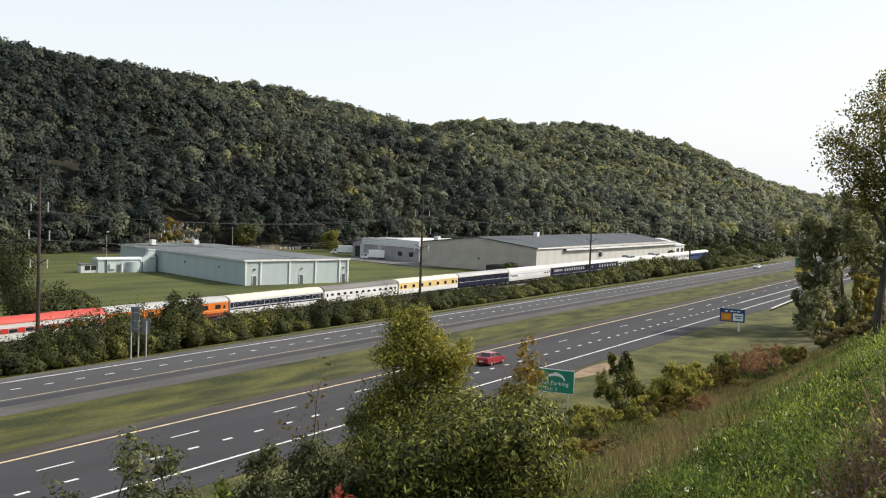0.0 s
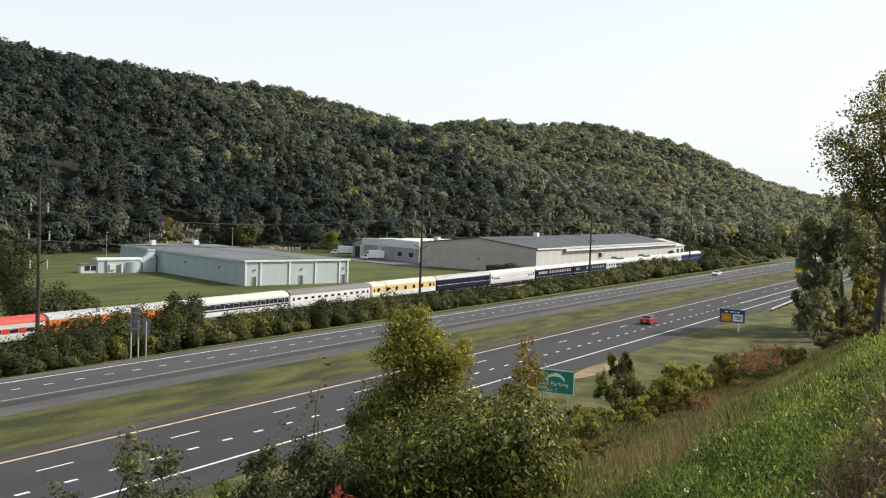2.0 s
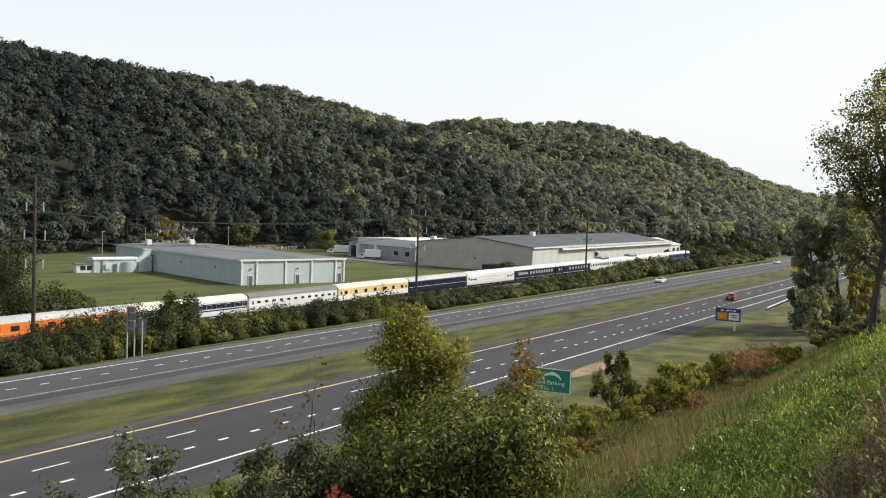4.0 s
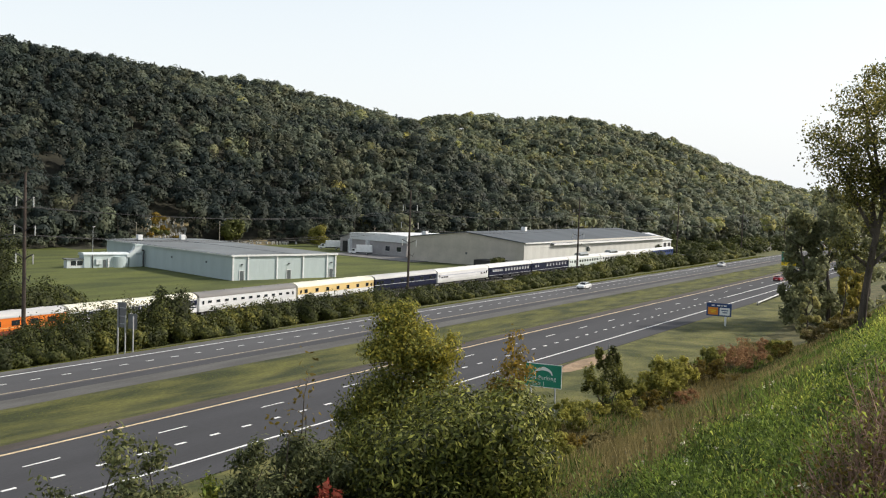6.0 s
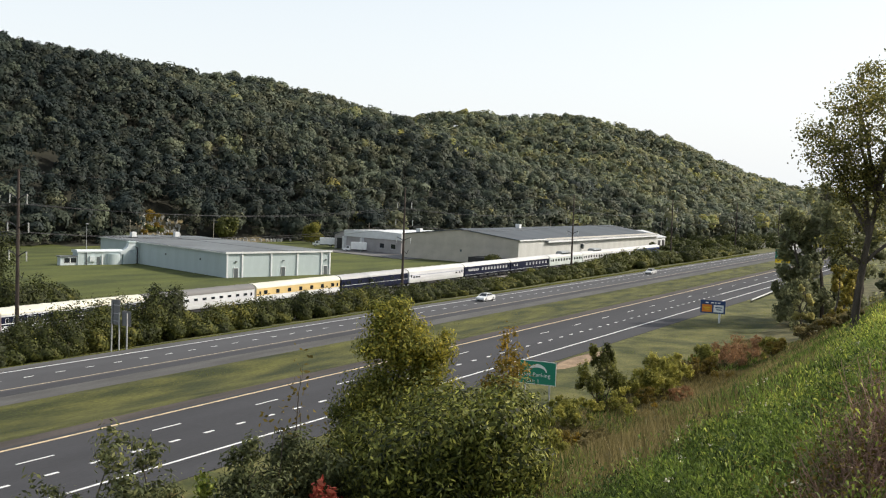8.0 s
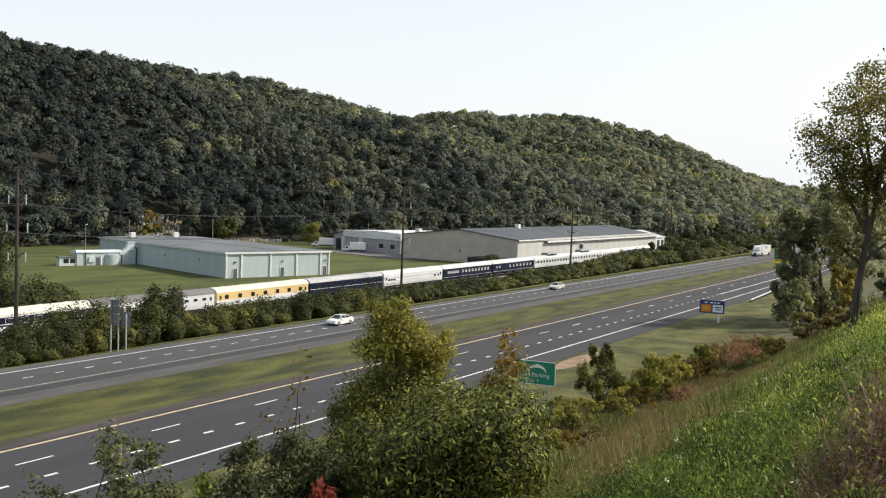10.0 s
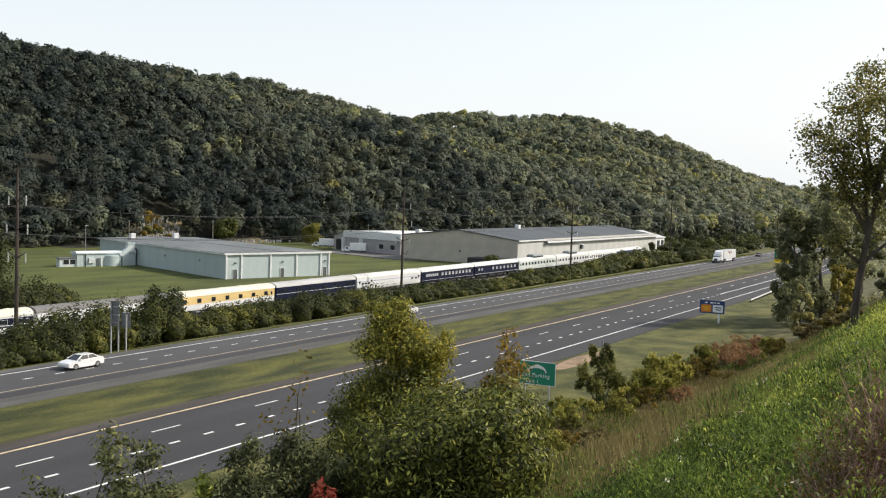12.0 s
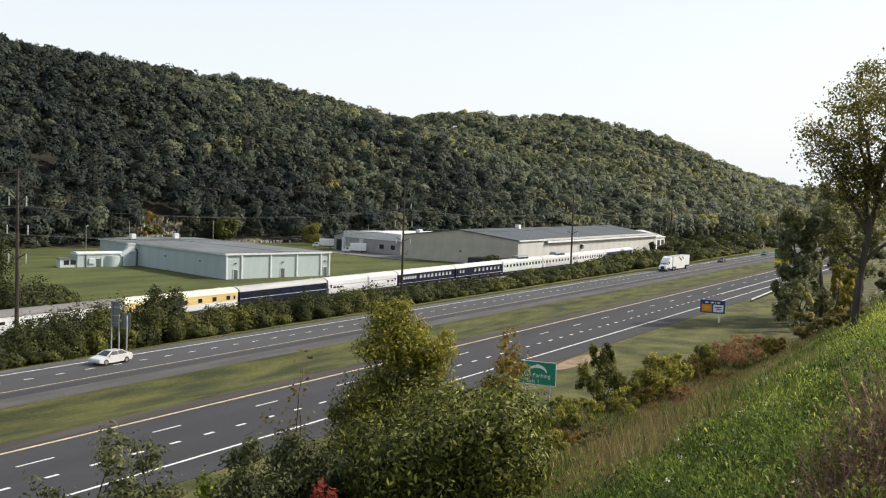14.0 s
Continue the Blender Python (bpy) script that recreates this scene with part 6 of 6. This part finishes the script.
RIM = mat("alloy_rim", (0.45, 0.46, 0.47), 0.35, 0.1, 4, metal=0.7)


def wheel(parent, x, y, r, w, tyre="tyre"):
    s = 1 if y > 0 else -1
    bm = bmesh.new()
    rod(bm, (x, y - w / 2, r), (x, y + w / 2, r), r, seg=20)
    o = part("wheel", bm, RUBBER, parent)
    bm = bmesh.new()
    rod(bm, (x, y + s * w * 0.3, r), (x, y + s * (w / 2 + 0.02), r), r * 0.64, r * 0.6, seg=14)
    part("rim", bm, RIM, o)


def sedan(label, col, suv=False):
    o = empty("car", label, "car", "moving cars")
    coat_m = paint("car_paint", col)
    lift = 0.18 if suv else 0.0
    side = [(2.32, 0.34), (2.38, 0.52), (2.30, 0.70), (2.0, 0.80), (1.2, 0.93), (0.2, 0.97), (-1.5, 1.0), (-2.2, 0.98), (-2.36, 0.82), (-2.36, 0.45), (-2.25, 0.32), (-0.2, 0.22), (1.8, 0.24)]
    bm = bmesh.new()
    rows = []
    for y, s, dz in ((-0.90, 0.965, 0.0), (-0.82, 0.99, 0.035), (-0.4, 1.0, 0.05), (0.4, 1.0, 0.05), (0.82, 0.99, 0.035), (0.90, 0.965, 0.0)):
        rows.append([bm.verts.new((x * s, y, z + lift + (dz if z > 0.5 else 0))) for x, z in side])
    k = len(side)
    for a, b in zip(rows, rows[1:]):
        for i in range(k):
            bm.faces.new((a[i], a[(i + 1) % k], b[(i + 1) % k], b[i]))
    bm.faces.new(rows[0][::-1]), bm.faces.new(rows[-1])
    bmesh.ops.recalc_face_normals(bm, faces=bm.faces)
    part("body", bm, coat_m, o)
    top = 1.62 if suv else 1.45
    back0, back1 = (-2.15, -1.75) if suv else (-1.75, -1.05)
    bm = bmesh.new()
    lo = [bm.verts.new(v) for v in ((1.25, -0.78, 0.98 + lift), (1.25, 0.78, 0.98 + lift), (back0, 0.78, 1.0 + lift), (back0, -0.78, 1.0 + lift))]
    hi = [bm.verts.new(v) for v in ((0.42, -0.60, top + lift - 0.04), (0.42, 0.60, top + lift - 0.04), (back1, 0.60, top + lift - 0.05), (back1, -0.60, top + lift - 0.05))]
    for i in range(4):
        bm.faces.new((lo[i], lo[(i + 1) % 4], hi[(i + 1) % 4], hi[i]))
    bm.faces.new(hi)
    bmesh.ops.recalc_face_normals(bm, faces=bm.faces)
    part("glasshouse", bm, GLASS, o, "dark car windows")
    bm = bmesh.new()
    box(bm, back1 - 0.06, 0.5, -0.63, 0.63, top + lift - 0.06, top + lift, bevel=0.03)
    part("roof", bm, coat_m, o)
    for y in (-1, 1):
        for x0, x1 in (((1.2, 0.45), (-0.35, -0.32), (back0, back1))):
            bm = bmesh.new()
            rod(bm, (x0, y * 0.79, 0.98 + lift), (x1, y * 0.615, top + lift - 0.05), 0.045, seg=6)
            part("pillar", bm, coat_m, o)
        for x in (1.42, -1.42):
            wheel(o, x, y * 0.80, 0.33 + lift * 0.3, 0.22)
        part("headlight", boxes((2.16, 2.33, y * 0.62 - 0.17, y * 0.62 + 0.17, 0.62 + lift, 0.76 + lift), bevel=0.03), LAMP_CLEAR, o)
        part("tail_light", boxes((-2.385, -2.26, y * 0.66 - 0.17, y * 0.66 + 0.17, 0.72 + lift, 0.9 + lift), bevel=0.03), LAMP_RED, o)
        part("mirror", boxes((0.78, 0.98, y * 0.98 - 0.1, y * 0.98 + 0.1, 0.98 + lift, 1.12 + lift), bevel=0.03), coat_m, o)
    part("number_plate", boxes((-2.40, -2.37, -0.26, 0.26, 0.52 + lift, 0.66 + lift)), S_WHITE, o)
    return o


def semi_truck():
    o = empty("semi_truck", "white semi truck with a white box trailer", "truck", "moving trucks")
    white = paint("truck_white", (0.78, 0.79, 0.80))
    part("trailer_box", boxes((-14.2, 2.0, -1.28, 1.28, 1.18, 4.1), bevel=0.04), white, o)
    part("trailer_frame", boxes((-14.1, 1.6, -0.5, 0.5, 0.9, 1.176)), DARK, o)
    part("side_skirt", boxes((-9.6, -1.2, -1.24, -1.2, 0.45, 1.17), (-9.6, -1.2, 1.2, 1.24, 0.45, 1.17)), white, o)
    for dx, w, z, c in ((-8.6, 2.6, 2.9, S_BACK), (-6.4, 2.2, 2.6, LAMP_RED), (-5.2, 2.4, 3.0, S_BACK)):
        for y in (-1, 1):
            bm = bmesh.new()
            box(bm, 0, w, -0.006, 0.006, 0, 0.45, m=Matrix.Translation((dx, y * 1.288, z)) @ Matrix.Rotation(radians(-14 * 1), 4, "Y"))
            part("emblem", bm, c, o)
    part("sleeper", boxes((2.9, 5.1, -1.22, 1.22, 1.0, 3.75), bevel=0.12), white, o)
    bm = bmesh.new()
    prism(bm, [(2.9, 3.7), (5.6, 3.1), (5.1, 3.6), (3.9, 4.05), (2.9, 4.1)], -1.15, 1.15)
    for v in bm.verts:
        v.co = Vector((v.co.y, v.co.x, v.co.z))
    bmesh.ops.recalc_face_normals(bm, faces=bm.faces)
    part("roof_fairing", bm, white, o)
    part("cab", boxes((5.0, 6.3, -1.2, 1.2, 0.95, 3.05), bevel=0.1), white, o)
    bm = bmesh.new()
    vs = [bm.verts.new(v) for v in ((6.33, -1.05, 2.05), (6.33, 1.05, 2.05), (6.2, 0.98, 2.98), (6.2, -0.98, 2.98))]
    bm.faces.new(vs)
    r = bmesh.ops.extrude_face_region(bm, geom=bm.faces[:])
    bmesh.ops.translate(bm, verts=[v for v in r["geom"] if isinstance(v, bmesh.types.BMVert)], vec=(-0.12, 0, 0))
    bmesh.ops.recalc_face_normals(bm, faces=bm.faces)
    part("windscreen", bm, GLASS, o)
    for y in (-1, 1):
        part("side_window", boxes((5.3, 6.0, y * 1.205 - 0.012, y * 1.205 + 0.012, 2.1, 2.8)), GLASS, o)
    bm = bmesh.new()
    prism(bm, [(6.25, 0.6), (8.0, 0.6), (8.05, 1.2), (7.7, 1.65), (6.25, 2.0)], -1.05, 1.05)
    for v in bm.verts:
        v.co = Vector((v.co.y, v.co.x, v.co.z))
    bmesh.ops.recalc_face_normals(bm, faces=bm.faces)
    part("bonnet", bm, white, o)
    part("grille", boxes((8.0, 8.1, -0.5, 0.5, 0.75, 1.5), bevel=0.03), DARK, o)
    part("bumper", boxes((7.7, 8.2, -1.2, 1.2, 0.35, 0.72), bevel=0.06), DARK, o)
    for y in (-1, 1):
        part("headlight", boxes((7.85, 8.08, y * 0.85 - 0.17, y * 0.85 + 0.17, 0.9, 1.15), bevel=0.03), LAMP_CLEAR, o)
        part("fuel_tank", rod(bmesh.new(), (2.6, y * 0.95, 0.8), (4.6, y * 0.95, 0.8), 0.3, seg=12), STEEL, o)
        for x in (7.0, 1.6, 0.3, -11.4, -12.7):
            wheel(o, x, y * 1.02, 0.5, 0.45)
        part("landing_leg", boxes((-0.9, -0.75, y * 0.8 - 0.06, y * 0.8 + 0.06, 0.3, 1.17)), DARK, o)
    return o


def box_truck(label, m, length=5.0):
    o = empty("box_truck", label, "truck", "parked box trucks", m)
    white = paint("van_white", (0.78, 0.79, 0.80))
    part("cargo_box", boxes((-length, 0.2, -1.2, 1.2, 0.9, 3.5), bevel=0.04), white, o)
    part("cab", boxes((0.3, 2.0, -1.0, 1.0, 0.55, 2.1), bevel=0.12), white, o)
    part("bonnet", boxes((1.9, 3.0, -0.95, 0.95, 0.55, 1.3), bevel=0.12), white, o)
    part("windscreen", boxes((1.9, 2.05, -0.85, 0.85, 1.35, 2.0)), GLASS, o)
    part("chassis", boxes((-length, 2.4, -0.45, 0.45, 0.5, 0.89)), DARK, o)
    for y in (-1, 1):
        part("side_window", boxes((0.8, 1.7, y * 1.01 - 0.01, y * 1.01 + 0.01, 1.35, 1.95)), GLASS, o)
        for x in (1.9, -length * 0.65):
            wheel(o, x, y * 0.9, 0.4, 0.28)
    return o


def build_parked():
    g = float(ground_z(300, 210)) + 0.1
    box_truck("white box truck parked beside the workshop", pose(301.6, 228.8, g, 0, 0, 122), 6.0)
    box_truck("white box van parked before the workshop", pose(286.5, 203.5, g, 0, 0, 118), 5.4)
    for x, y, a, c in ((452, 131, 10, (0.55, 0.56, 0.57)), (459, 130, 5, (0.3, 0.32, 0.33)), (446, 133, 15, (0.12, 0.12, 0.13)), (262, 258, 40, (0.04, 0.04, 0.045))):
        o = sedan("parked car in the yard by the railway", c)
        o.matrix_basis = pose(x, y, float(ground_z(x, y)) + 0.02, 0, 0, a)
        tagged(o, category="car", group="parked cars")
    rng = np.random.default_rng(9)
    leafy("lawn_tree", "small yellow-green tree between the buildings", "tree", 312, 240.6, [((0, 0, 5.4), (4.4, 4.4, 4.0), 4200, 0.34), ((1, 1, 3.0), (4.8, 4.8, 2.4), 1800, 0.12)], 0.26, 1.2, L_YELLOWGREEN, rng, 5, 4)
    leafy("lawn_tree", "rounded green tree at the foot of the hill", "tree", 292, 268, [((0, 0, 6), (6, 6, 5.5), 2600, 0.45)], 0.5, 1.2, L_BUSH, rng, 4, 6)
    leafy("wall_shrub", "green shrub against the tan wall", "shrub", 268, 137, [((0, 0, 1.9), (3.2, 3.2, 1.9), 1300, 0.55)], 0.3, 1.2, L_BUSH, rng, 4, 2)
    leafy("wall_shrub", "green creeper against the cream wall", "shrub", 404, 131.5, [((0, 0, 2.6), (1.5, 1.5, 2.6), 900, 0.35)], 0.3, 1.2, L_BUSH, rng, 4, 2)


def line_rows(pairs, y, z, yaw):
    """Rows along a lane from pairs of seconds and metres along the road."""
    return [(t, pose(x, y, z, 0, 0, yaw)) for t, x in pairs]


def steady(x0, speed):
    return [(t, x0 + speed * t) for t in range(0, 15, 2)]


def build_vehicles():
    far = -0.2
    return [
        (sedan("red sedan driving away in the middle lane", (0.30, 0.014, 0.02)), line_rows(steady(104.3, 28.3), 55.7, 0.04, 0)),
        (sedan("white sedan driving in the far outer lane", (0.76, 0.77, 0.77)), line_rows([(0, 357.5), (3, 280.9), (5.5, 220.3), (8, 163.2), (10.5, 105.7), (12, 70.8), (14, 24.5)], 84.9, far, 180)),
        (sedan("silver-white sedan driving in the far lane", (0.62, 0.62, 0.61)), line_rows([(0, 532), (3, 430), (6, 327.5), (8, 260.3), (10.5, 181.4), (12.5, 120.4), (14, 74.7)], 84.9, far, 180)),
        (sedan("dark maroon sedan driving behind the truck", (0.05, 0.025, 0.025)), line_rows(steady(335.9 + 28.2 * 14, -28.2), 84.9, far, 180)),
        (sedan("dark teal sedan driving far down the road", (0.02, 0.09, 0.10)), line_rows(steady(402 + 28.2 * 14, -28.2), 84.9, far, 180)),
        (semi_truck(), line_rows(steady(280.4 + 29.0 * 14, -29.0), 85.4, far, 180)),
    ]


def motions():
    for k, car in TRAIN:
        walk(car, train_rows(k))
    for thing, rows in TRAFFIC:
        walk(thing, rows)


build_ground()
build_roads()
build_woods()
build_railway()
TRAIN = build_train()
build_blue_warehouse()
build_tan_warehouse()
build_hedge()
build_near_plants()
build_right_trees()
build_grass()
build_poles()
build_signs()
build_guardrail()
build_graves()
build_parked()
TRAFFIC = build_vehicles()
motions()
